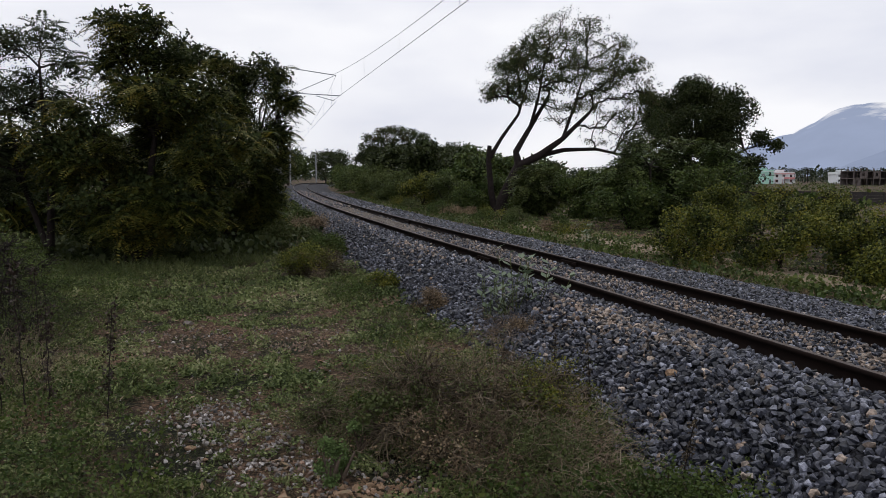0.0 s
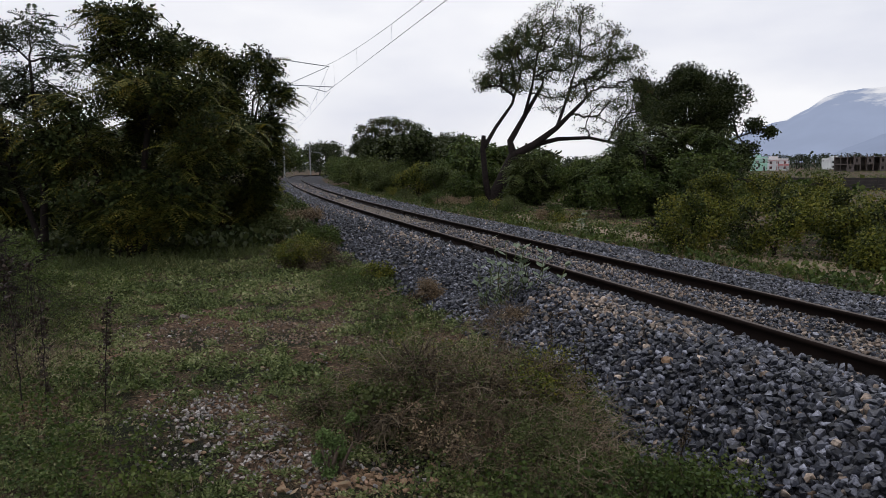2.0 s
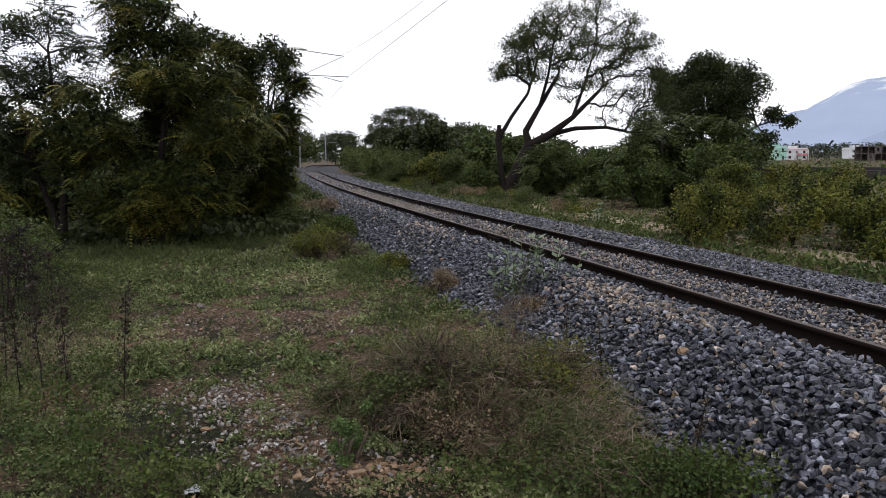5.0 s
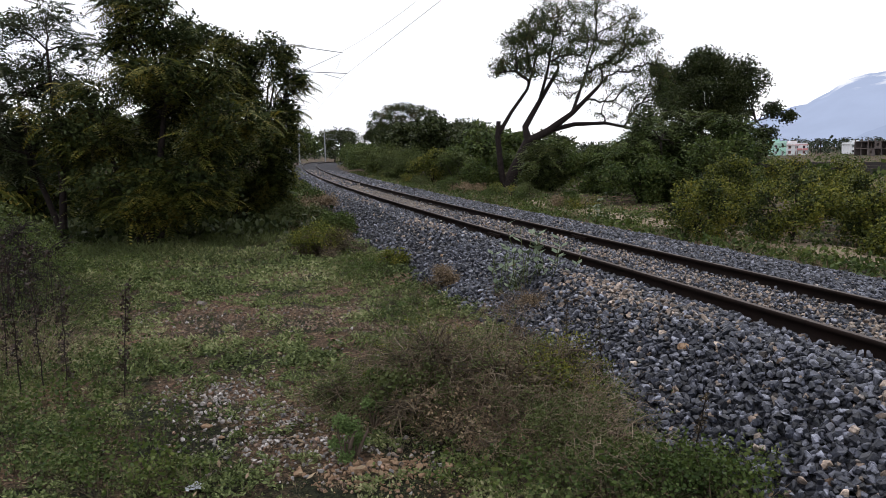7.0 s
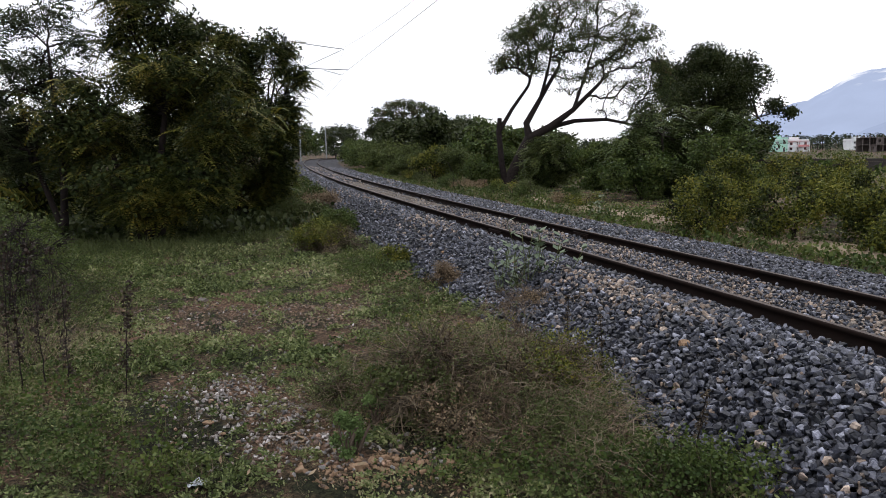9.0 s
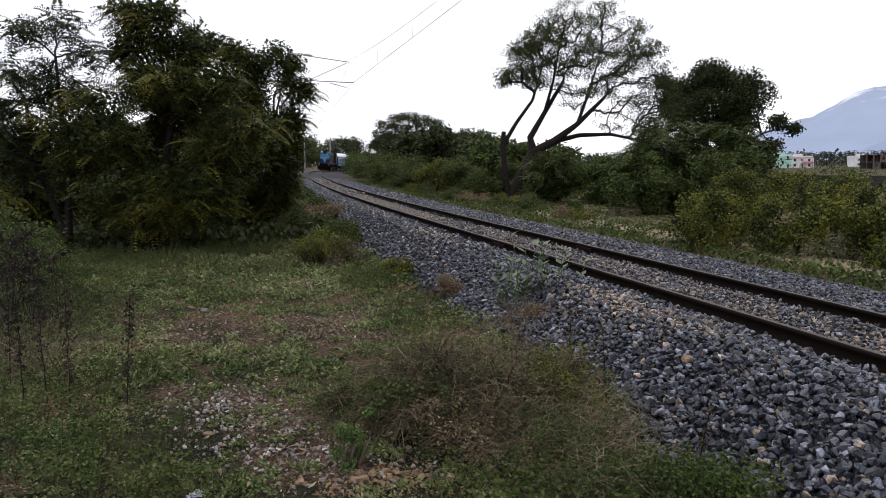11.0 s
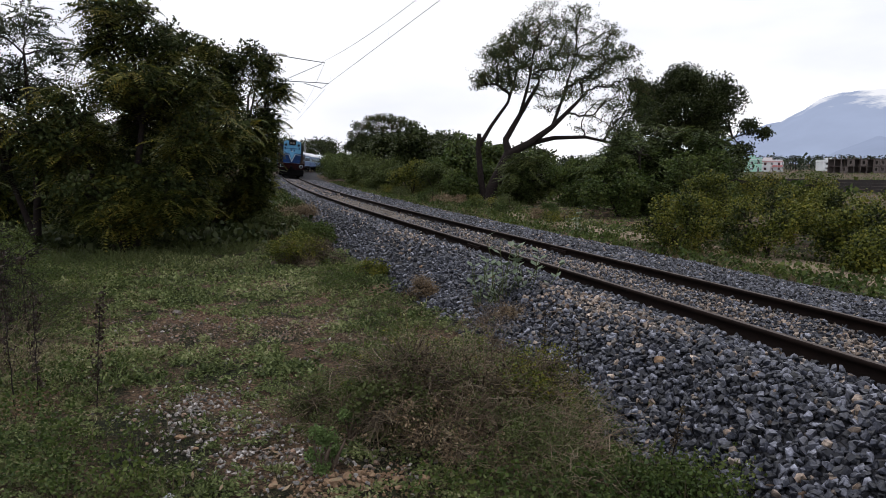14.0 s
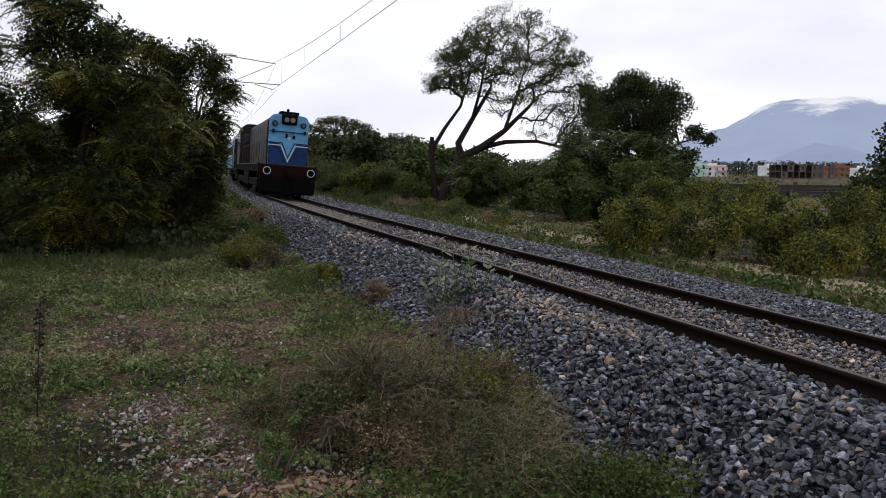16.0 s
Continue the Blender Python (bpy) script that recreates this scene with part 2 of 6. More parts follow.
M_STRAW = mat_leaf("dry_stem", [(0.012, 0.009, 0.006), (0.034, 0.025, 0.016), (0.085, 0.066, 0.042), (0.22, 0.18, 0.12)], 0.0)
M_STEM = mat_leaf("brown_stem", [(0.03, 0.02, 0.014), (0.09, 0.064, 0.045), (0.16, 0.12, 0.085), (0.30, 0.25, 0.19)], 0.0, 0.7, 2.0)
M_NETTLE = mat_leaf("nettle_leaf", [(0.05, 0.08, 0.025), (0.10, 0.15, 0.05), (0.16, 0.22, 0.08)])
M_MILK = mat_leaf("milkweed_leaf", [(0.06, 0.085, 0.05), (0.11, 0.145, 0.09), (0.17, 0.20, 0.14)])
M_FAR = mat_leaf("far_canopy", [(0.012, 0.02, 0.012), (0.03, 0.042, 0.024), (0.05, 0.06, 0.035)], patch=0.08)
M_ROCK = mat_paint("ochre_rock", (0.23, 0.155, 0.10), 0.95, 0, 0.9, 14, (0.08, 0.045, 0.028), 1.0)
M_BAG = mat_paint("white_plastic", (0.42, 0.44, 0.50), 0.35, 0, 0.15)
M_LBLUE = mat_paint("light_blue_paint", (0.10, 0.28, 0.48), 0.58, 0, 0.6, 2.0)
M_DBLUE = mat_paint("dark_blue_paint", (0.005, 0.028, 0.105), 0.6, 0, 0.75, 2.5, (0.003, 0.006, 0.012))
M_COACHBLUE = mat_paint("coach_blue_paint", (0.034, 0.10, 0.25), 0.45, 0, 0.3, 1.5)
M_PALEBLUE = mat_paint("pale_blue_paint", (0.30, 0.46, 0.58), 0.45, 0, 0.3, 1.5)
M_STRIPE = mat_paint("white_stripe", (0.36, 0.43, 0.48), 0.45, 0, 0.3)
M_ROOF = mat_paint("silver_roof", (0.55, 0.57, 0.60), 0.5, 0.1, 0.4, 1.2)
M_BLACK = mat_paint("sooty_black", (0.004, 0.004, 0.0045), 0.8, 0, 0.3)
M_BLACK.node_tree.nodes["Principled BSDF"].inputs["Specular IOR Level"].default_value = 0.03
M_RED = mat_paint("dull_red_beam", (0.012, 0.0035, 0.004), 0.7, 0, 0.7, 4)
M_RED.node_tree.nodes["Principled BSDF"].inputs["Specular IOR Level"].default_value = 0.05
M_GREYPANEL = mat_paint("grey_hood_side", (0.016, 0.016, 0.018), 0.6, 0, 0.85, 0.9, (0.004, 0.004, 0.005))
M_RUST = mat_paint("rusty_deck", (0.06, 0.035, 0.022), 0.7, 0.1, 0.5, 4)
M_GLASS = mat_paint("dark_glass", (0.012, 0.014, 0.017), 0.12, 0, 0.1)
M_LENS = mat_paint("headlight_lens", (0.10, 0.095, 0.09), 0.15, 0, 0.1)
M_WHITEWALL = mat_paint("white_wall", (0.66, 0.68, 0.70), 0.85, 0, 0.3, 0.4)
M_GREENWALL = mat_paint("mint_wall", (0.36, 0.60, 0.50), 0.85, 0, 0.25, 0.4)
M_PINK = mat_paint("pink_trim", (0.52, 0.24, 0.24), 0.8, 0, 0.25, 0.4)
M_CONCRETE = mat_paint("raw_concrete", (0.11, 0.095, 0.09), 0.9, 0, 0.6, 0.35, (0.09, 0.07, 0.07))
M_BRICK = mat_paint("raw_brick", (0.21, 0.10, 0.07), 0.9, 0, 0.5, 0.5)
M_FENCE = mat_paint("weathered_fence", (0.042, 0.037, 0.037), 0.9, 0, 0.7, 0.6)
# distance haze is a glowing colour here, and the crest blends to cloud white
M_HILL = mat_hill("mountain_painted_haze", (0.40, 0.47, 0.66), 222, 60)
M_HILL2 = mat_hill("foothill_painted_haze", (0.355, 0.42, 0.60))


# ---- mesh helpers ----
def mesh_np(name, v, f, mat, smooth=False):
    """A mesh out of a vertex array and an array of faces of one size."""
    v, f = np.asarray(v, np.float32), np.asarray(f, np.int32)
    me = bpy.data.meshes.new(name)
    k = f.shape[1]
    me.vertices.add(len(v))
    me.vertices.foreach_set("co", v.ravel())
    me.loops.add(f.size)
    me.loops.foreach_set("vertex_index", f.ravel())
    me.polygons.add(len(f))
    me.polygons.foreach_set("loop_start", np.arange(0, f.size, k, dtype=np.int32))
    me.polygons.foreach_set("use_smooth", np.full(len(f), smooth))
    me.update(calc_edges=True)
    me.materials.append(mat)
    return me


def part(name, bm, material, parent, label="", smooth=False):
    me = bpy.data.meshes.new(name)
    bm.to_mesh(me)
    bm.free()
    me.materials.append(material)
    if smooth:
        me.polygons.foreach_set("use_smooth", np.ones(len(me.polygons), bool))
    ob = new(name, me)
    ob.parent = parent
    if label:
        tagged(ob, label)
    return ob


def part_np(name, v, f, mat, parent=None, label="", smooth=False):
    ob = new(name, mesh_np(name, v, f, mat, smooth))
    ob.parent = parent
    if label:
        tagged(ob, label)
    return ob


def box_bm(x0, x1, y0, y1, z0, z1, bevel=0.0, bm=None):
    bm = bm or bmesh.new()
    g = bmesh.ops.create_cube(bm, size=1.0)["verts"]
    bmesh.ops.scale(bm, vec=(x1 - x0, y1 - y0, z1 - z0), verts=g)
    bmesh.ops.translate(bm, vec=((x0 + x1) / 2, (y0 + y1) / 2, (z0 + z1) / 2), verts=g)
    if bevel:
        es = list({e for vv in g for e in vv.link_edges})
        bmesh.ops.bevel(bm, geom=es, offset=bevel, segments=2, affect="EDGES", profile=0.5)
    return bm


def cyl_bm(a, b, r, seg=12, r2=None, bm=None):
    bm = bm or bmesh.new()
    a, b = Vector(a), Vector(b)
    d = b - a
    m = Matrix.Translation((a + b) / 2) @ d.to_track_quat("Z", "Y").to_matrix().to_4x4()
    bmesh.ops.create_cone(bm, cap_ends=True, segments=seg, radius1=r, radius2=r if r2 is None else r2, depth=d.length, matrix=m)
    return bm


def prism_bm(profile, y0, y1, bm=None):
    """A closed x-z outline drawn out along y."""
    bm = bm or bmesh.new()
    a = [bm.verts.new((x, y0, z)) for x, z in profile]
    b = [bm.verts.new((x, y1, z)) for x, z in profile]
    n = len(profile)
    bm.faces.new(a)
    bm.faces.new(b[::-1])
    for i in range(n):
        bm.faces.new((a[i], b[i], b[(i + 1) % n], a[(i + 1) % n]))
    bmesh.ops.recalc_face_normals(bm, faces=bm.faces)
    return bm


def tubes_np(lines, sides=6):
    """Tapered tubes along polylines of (x, y, z, r): vertices and quads."""
    vs, fs, n0 = [], [], 0
    for ln in lines:
        p = np.asarray(ln, float)
        t = np.gradient(p[:, :3], axis=0)
        t /= np.linalg.norm(t, axis=1)[:, None] + 1e-9
        ref = np.eye(3)[np.abs(t).max(0).argmin()][None]
        u = np.cross(t, ref)
        u /= np.linalg.norm(u, axis=1)[:, None] + 1e-9
        w = np.cross(t, u)
        a = np.arange(sides) * 2 * np.pi / sides
        ring = p[:, None, :3] + p[:, None, 3:4] * (u[:, None] * np.cos(a)[None, :, None] + w[:, None] * np.sin(a)[None, :, None])
        vs.append(ring.reshape(-1, 3))
        k = len(p)
        i = np.arange(k - 1)[:, None] * sides + np.arange(sides)[None]
        j = np.arange(k - 1)[:, None] * sides + (np.arange(sides)[None] + 1) % sides
        fs.append(np.stack([i, j, j + sides, i + sides], -1).reshape(-1, 4) + n0)
        n0 += k * sides
    return np.concatenate(vs), np.concatenate(fs)


def spread(tv, tf, pos, rot, scale):
    """Copies of a template (tv, tf) at pos, turned by rot (n,3,3) and scaled, as one set of vertices and faces."""
    n, k = len(pos), len(tv)
    scale = np.asarray(scale, float).reshape(n, 1, -1)
    v = np.einsum("nij,nkj->nki", rot, tv[None] * scale) + pos[:, None]
    f = tf[None] + (np.arange(n) * k)[:, None, None]
    return v.reshape(-1, 3), f.reshape(-1, tf.shape[1])


def turns(rng, n, up=1.0, lean=0.5):
    """Random rotations: heading free, leaning by up to `lean` radians."""
    a, b, c = rng.uniform(0, 2 * np.pi, n), rng.normal(0, lean, n), rng.normal(0, lean, n)
    ca, sa, cb, sb, cc, sc = np.cos(a), np.sin(a), np.cos(b), np.sin(b), np.cos(c), np.sin(c)
    z, o = np.zeros(n), np.ones(n)
    rz = np.stack([np.stack([ca, -sa, z], -1), np.stack([sa, ca, z], -1), np.stack([z, z, o], -1)], 1)
    rx = np.stack([np.stack([o, z, z], -1), np.stack([z, cb, -sb], -1), np.stack([z, sb, cb], -1)], 1)
    ry = np.stack([np.stack([cc, z, sc], -1), np.stack([z, o, z], -1), np.stack([-sc, z, cc], -1)], 1)
    return rz @ rx @ ry


def leaf_quads(rows):
    """Diamond leaves from (base, tip, half width vector)."""
    v, f = [], []
    for base, tip, wide in rows:
        base, tip, wide = np.array(base), np.array(tip), np.array(wide)
        mid = base * 0.5 + tip * 0.5
        i = len(v)
        v += [base, mid + wide, tip, mid - wide]
        f.append((i, i + 1, i + 2, i + 3))
    return np.array(v, float), np.array(f)


def frond_template(pairs=11, droop=0.35, leaf=0.20, wide=0.028):
    """A feather leaf one unit long along +y, drooping at its tip."""
    rows = []
    for i in range(pairs):
        t = 0.12 + 0.88 * i / (pairs - 1)
        p = np.array([0, t, 0.25 * t - droop * t * t])
        ln = leaf * (0.65 + 0.5 * math.sin(math.pi * min(1, t * 0.95)))
        for s in (-1, 1):
            rows.append((p, p + np.array([s * ln * 0.92, ln * 0.35, -ln * 0.22]), (0, wide, 0.004)))
    return leaf_quads(rows)


def spray_template(seed, n=10, size=0.42, wide=0.13, flat=0.6):
    """A twig end with n leaves inside a unit ball."""
    g = np.random.RandomState(seed)
    rows = []
    for _ in range(n):
        b = g.normal(0, 0.42, 3) * (1, 1, flat)
        d = g.normal(0, 1, 3) * (1, 1, 0.55) + (0, 0, -0.1)
        d /= np.linalg.norm(d)
        w = np.cross(d, g.normal(0, 1, 3))
        w /= np.linalg.norm(w)
        rows.append((b, b + d * size * g.uniform(0.7, 1.2), w * wide * g.uniform(0.8, 1.2)))
    return leaf_quads(rows)


FROND = frond_template(8, 0.5, 0.25, 0.048)
FEATHERY = frond_template(6, 0.5, 0.26, 0.06)
FINE = spray_template(5, 11, 0.34, 0.065, 0.5)
SPRAY = spray_template(3, 8, 0.44, 0.13)
BROAD = spray_template(4, 7, 0.52, 0.18)
FAR = spray_template(6, 6, 0.62, 0.2, 0.55)


# ---- the line of the track ----
BEND = [(-90, 0.001), (0, 0.003), (15, -0.0014), (30, -0.0017), (45, -0.0012), (60, -0.0009), (75, -0.0012), (90, -0.0013), (110, -0.0010),
        (130, -0.0013), (150, -0.0022), (175, -0.0036), (200, -0.0036), (250, -0.001), (300, 0), (560, 0)]
TS = np.arange(-90, 560, 0.5)
_k = np.interp(TS, [a for a, _ in BEND], [b for _, b in BEND])
TH = np.cumsum(_k) * 0.5
_i0 = int(np.searchsorted(TS, 0))
TH = TH - TH[_i0] + 0.283
TX, TY = np.cumsum(-np.sin(TH)) * 0.5, np.cumsum(np.cos(TH)) * 0.5
TX, TY = TX - TX[_i0] + 4.40, TY - TY[_i0] + 4.45
TZ = -0.00008 * np.clip(TS - 100, 0, 120) ** 2
CANT = 0.068


def track_at(s, off=0.0, z=0.0):
    """World points at arc length s and offset off to the right of the centre line, above the railheads' mean level."""
    s = np.asarray(s, float)
    th = np.interp(s, TS, TH)
    x, y, h = np.interp(s, TS, TX), np.interp(s, TS, TY), np.interp(s, TS, TZ)
    return np.stack([x + off * np.cos(th), y + off * np.sin(th), h + z + 0 * s], -1)


def side_of(x, y):
    """Arc length and offset to the right of the centre line for points."""
    x, y = np.ravel(x), np.ravel(y)
    s, u = np.empty(len(x)), np.empty(len(x))
    px, py, pt = TX[::4], TY[::4], TH[::4]
    for i in range(0, len(x), 4000):
        d = (x[i:i + 4000, None] - px) ** 2 + (y[i:i + 4000, None] - py) ** 2
        j = d.argmin(1)
        dx, dy = x[i:i + 4000] - px[j], y[i:i + 4000] - py[j]
        u[i:i + 4000] = dx * np.cos(pt[j]) + dy * np.sin(pt[j])
        s[i:i + 4000] = TS[::4][j] - dx * np.sin(pt[j]) + dy * np.cos(pt[j])
    return s, u


def ease(x, a, b):
    t = np.clip((x - a) / (b - a), 0, 1)
    return t * t * (3 - 2 * t)


def lumps(x, y, k, seed):
    """Smooth uneven height from a few crossed waves."""
    g = np.random.RandomState(seed)
    h = 0
    for i in range(5):
        a, p, q = g.uniform(0, 2 * np.pi), g.uniform(0, 6.28), k * g.uniform(0.6, 1.9)
        h = h + np.sin((x * np.cos(a) + y * np.sin(a)) * q + p)
    return h / 5


def ground_z(x, y):
    x, y = np.asarray(x, float), np.asarray(y, float)
    s, u = side_of(x, y)
    s, u = s.reshape(x.shape), u.reshape(x.shape)
    far = np.hypot(x, y)
    z = -0.53 + 0.03 * lumps(x, y, 1.3, 1) + 0.012 * lumps(x, y, 5.0, 2) + np.interp(s, TS, TZ)
    z = z - 2.1 * ease(u, 9, 30) - 0.35 * ease(-u, 25, 80)
    z = z - 0.12 * ease(-np.abs(u), -2.2, -1.2)
    z = z + 0.4 * ease(far, 200, 420) * ease(u, 20, 60)
    return z + 0.25 * lumps(x, y, 0.05, 3) * ease(far, 30, 90)


def build_ground():
    r = np.concatenate([np.linspace(0.0, 3, 6)[1:], np.linspace(3.2, 26, 90), np.geomspace(27, 4500, 60)])
    a = np.linspace(0, 2 * np.pi, 241)[:-1]
    X, Y = r[:, None] * np.sin(a), r[:, None] * np.cos(a)
    Z = ground_z(X, Y)
    v = np.concatenate([np.stack([X, Y, Z], -1).reshape(-1, 3), [[0, 0, -0.53]]])
    n, k = len(a), len(r)
    i = np.arange(k - 1)[:, None] * n + np.arange(n)
    j = np.arange(k - 1)[:, None] * n + (np.arange(n) + 1) % n
    f = np.stack([i, i + n, j + n, j], -1).reshape(-1, 4)
    c = np.stack([np.full(n, n * k), np.arange(n), (np.arange(n) + 1) % n, (np.arange(n) + 1) % n], -1)[:, :3]
    me = bpy.data.meshes.new("ground")
    me.from_pydata(v.tolist(), [], [q[::-1] for q in f.tolist()] + [q[::-1] for q in c.tolist()])
    me.materials.append(M_SOIL)
    me.polygons.foreach_set("use_smooth", np.ones(len(me.polygons), bool))
    me.update()
    tagged(new("ground", me), "uneven trackside ground of brown soil and short weeds", "ground", kind="structure")


build_ground()


def ribbon(name, mat, s, offs, label, category, kind="structure", parent=None, wobble=0.0):
    """A strip along the track: offs are (offset, height above the mean railhead) pairs."""
    rows = [track_at(s, o, z) for o, z in offs]
    v = np.stack(rows, 1)
    if wobble:
        v[..., 2] += wobble * lumps(v[..., 0], v[..., 1], 4.0, 9)
    k = len(offs)
    i = np.arange(len(s) - 1)[:, None] * k + np.arange(k - 1)
    f = np.stack([i, i + 1, i + k + 1, i + k], -1).reshape(-1, 4)
    ob = part_np(name, v.reshape(-1, 3), f, mat, parent, smooth=True)
    return tagged(ob, label, category, kind=kind) if category else ob


BED_U = [-3.4, -2.8, -2.2, -1.75, -1.5, 1.5, 2.3, 3.3, 4.0, 4.6]
BED_Z = [-0.80, -0.57, -0.32, -0.08, -0.035, -0.262, -0.33, -0.41, -0.54, -0.78]


def bed_h(s, u):
    """Height of the ballast's surface: flush with the canted sleepers, lower between the rails where they lie bare."""
    z = np.interp(u, BED_U, BED_Z) + 0.02 * lumps(s, u, 3.0, 9)
    return z - 0.065 * ease(-np.abs(u), -0.82, -0.7) * ease(s, 15, 19) * (1 - ease(s, 33, 40))


def build_ballast():
    s = np.concatenate([np.arange(-60, 60, 0.25), np.arange(60, 555, 1.5)])
    u = np.concatenate([[-3.4, -3.1, -2.8, -2.5, -2.2, -1.95, -1.75, -1.6, -1.5], np.linspace(-1.3, 1.3, 15), [1.5, 1.9, 2.3, 2.8, 3.3, 3.7, 4.0, 4.6]])
    S, U = np.meshgrid(s, u, indexing="ij")
    v = track_at(S, U, 0.0)
    v[..., 2] += bed_h(S, U) - 0.03 * (S < 30)
    k = len(u)
    i = np.arange(len(s) - 1)[:, None] * k + np.arange(k - 1)
    f = np.stack([i, i + 1, i + k + 1, i + k], -1).reshape(-1, 4)
    ob = part_np("ballast", v.reshape(-1, 3), f, M_BED, smooth=True)
    return tagged(ob, "grey crushed-stone ballast bank with tan patches under the track", "ballast", kind="structure")


ballast = build_ballast()

# rails, sleepers
track = tagged(new("railway_track"), "single broad-gauge track of rusty rails on concrete sleepers", "railway track", kind="structure")
S_RAIL = np.concatenate([np.arange(-60, 90, 0.5), np.arange(90, 555, 1.0)])
RAIL = [(-0.068, -0.172), (-0.068, -0.158), (-0.012, -0.135), (-0.010, -0.045), (-0.036, -0.035), (-0.036, -0.006), (-0.028, 0.0),
        (0.028, 0.0), (0.036, -0.006), (0.036, -0.035), (0.010, -0.045), (0.012, -0.135), (0.068, -0.158), (0.068, -0.172)]
for side in (-1, 1):
    base = side * 0.873
    lift = -side * CANT
    ribbon("rail", M_RAIL, S_RAIL, [(base + o, lift + z) for o, z in RAIL], "", "", parent=track)
    top = ribbon("railhead", M_RAILTOP, S_RAIL, [(base + o, lift + 0.002) for o in (-0.026, 0.026)], "", "", parent=track)
    tagged(top, "worn dull steel running surface")


def sleeper_mesh():
    bm = prism_bm([(-0.14, -0.2), (-0.115, 0.0), (0.115, 0.0), (0.14, -0.2)], -1.375, 1.375)
    bmesh.ops.rotate(bm, verts=bm.verts, matrix=Matrix.Rotation(radians(90), 3, "Z"))
    me = bpy.data.meshes.new("sleeper")
    bm.to_mesh(me)
    bm.free()
    me.materials.append(M_SLEEPER)
    return me


sl = sleeper_mesh()
tilt = math.degrees(math.atan(CANT / 0.873))
for i in range(170):
    s = -10 + i * 0.62
    p = track_at(s, 0, -0.172)
    ob = new("sleeper", sl)
    ob.parent = track
    ob.matrix_basis = pose(*p, 0, 0, math.degrees(np.interp(s, TS, TH))) @ pose(0, 0, 0, 0, tilt, 0)
# fishplates at one joint of each rail
for side in (-1, 1):
    for k, s in enumerate((9.6, 22.6)):
        p = track_at(s, side * 0.873, -side * CANT - 0.09)
        bm = box_bm(-0.05, 0.05, -0.32, 0.32, -0.045, 0.045, 0.008)
        for yy in (-0.22, -0.08, 0.08, 0.22):
            cyl_bm((-0.075, yy, 0), (0.075, yy, 0), 0.016, 6, bm=bm)
        ob = part("fishplate", bm, M_RAIL, track)
        ob.matrix_basis = pose(*p, 0, 0, math.degrees(np.interp(s, TS, TH)))


# ---- overhead line ----
def mast_thing():
    """Steel mast with a bracket that reaches over the track (towards +x, 2.9 m)."""
    m = tagged(new("overhead_line_mast"), "grey steel railway mast with an insulated bracket arm", "mast", "masts along the track")
    bm = box_bm(-0.11, 0.11, -0.012, 0.012, -0.6, 7.45)
    box_bm(-0.13, -0.11, -0.1, 0.1, -0.6, 7.45, bm=bm)
    box_bm(0.11, 0.13, -0.1, 0.1, -0.6, 7.45, bm=bm)
    part("post", bm, M_STEEL, m)
    part("footing", box_bm(-0.35, 0.35, -0.35, 0.35, -1.0, -0.5, 0.03), M_SLEEPER, m, "concrete footing")
    part("top_tube", cyl_bm((0.65, 0, 7.15), (3.1, 0, 6.85), 0.024, 8), M_STEEL, m)
    part("stay_tube", cyl_bm((0.65, 0, 5.75), (2.95, 0, 6.8), 0.018, 8), M_STEEL, m)
    part("register_arm", cyl_bm((0.9, 0, 5.85), (3.3, 0, 5.78), 0.025, 8), M_STEEL, m)
    part("steady_arm", cyl_bm((2.0, 0, 5.75), (2.9, 0, 5.52), 0.02, 8), M_STEEL, m)
    for z in (7.2, 5.72):
        bm = bmesh.new()
        for i in range(6):
            cyl_bm((0.16 + i * 0.08, 0, z), (0.20 + i * 0.08, 0, z), 0.075, 12, 0.05, bm=bm)
        part("insulator", bm, M_INSUL, m, "brown ribbed insulator")
    return m


MAST_S = [-15.5, 36.5, 88.5, 138.5, 188.5, 238.5]
mast0 = None
for s in MAST_S:
    p = track_at(s, -3.0, 0.0)
    m = pose(*p, 0, 0, math.degrees(np.interp(s, TS, TH)))
    if mast0 is None:
        mast0 = mast_thing()
        mast0.matrix_basis = m
    else:
        copy_thing(mast0, m)

line = tagged(new("overhead_line"), "dark overhead contact and catenary wires with droppers", "overhead wires")
for a, b in zip(MAST_S[:-1], MAST_S[1:]):
    A, B = track_at(a, 0.1, 5.5), track_at(b, -0.1, 5.5)
    t = np.linspace(0, 1, 17)[:, None]
    con = A + (B - A) * t
    cat = con + np.array([0, 0, 1]) * (0.42 + 0.95 * (2 * t - 1) ** 2)
    for nm, pts, r in (("contact_wire", con, 0.009), ("catenary_wire", cat, 0.008)):
        v, f = tubes_np([np.concatenate([pts, np.full((17, 1), r)], 1)], 5)
        part_np(nm, v, f, M_WIRE, line)
    for k in range(1, 16, 2):
        v, f = tubes_np([[(*con[k], 0.004), (*cat[k], 0.004)]], 4)
        part_np("dropper", v, f, M_WIRE, line)


# ---- plants: the makers ----
def bent(rng, a, b, r0, r1, n=6, sway=0.08, rise=0.0):
    """A crooked tapered line from a to b."""
    a, b = np.asarray(a, float), np.asarray(b, float)
    t = np.linspace(0, 1, n)[:, None]
    ln = np.linalg.norm(b - a)
    j = rng.normal(0, sway * ln, (n, 3)) * np.sin(np.pi * t)
    p = a + (b - a) * t + j + np.array([0, 0, 1]) * rise * ln * np.sin(np.pi * t)
    return np.concatenate([p, r0 + (r1 - r0) * t], 1)


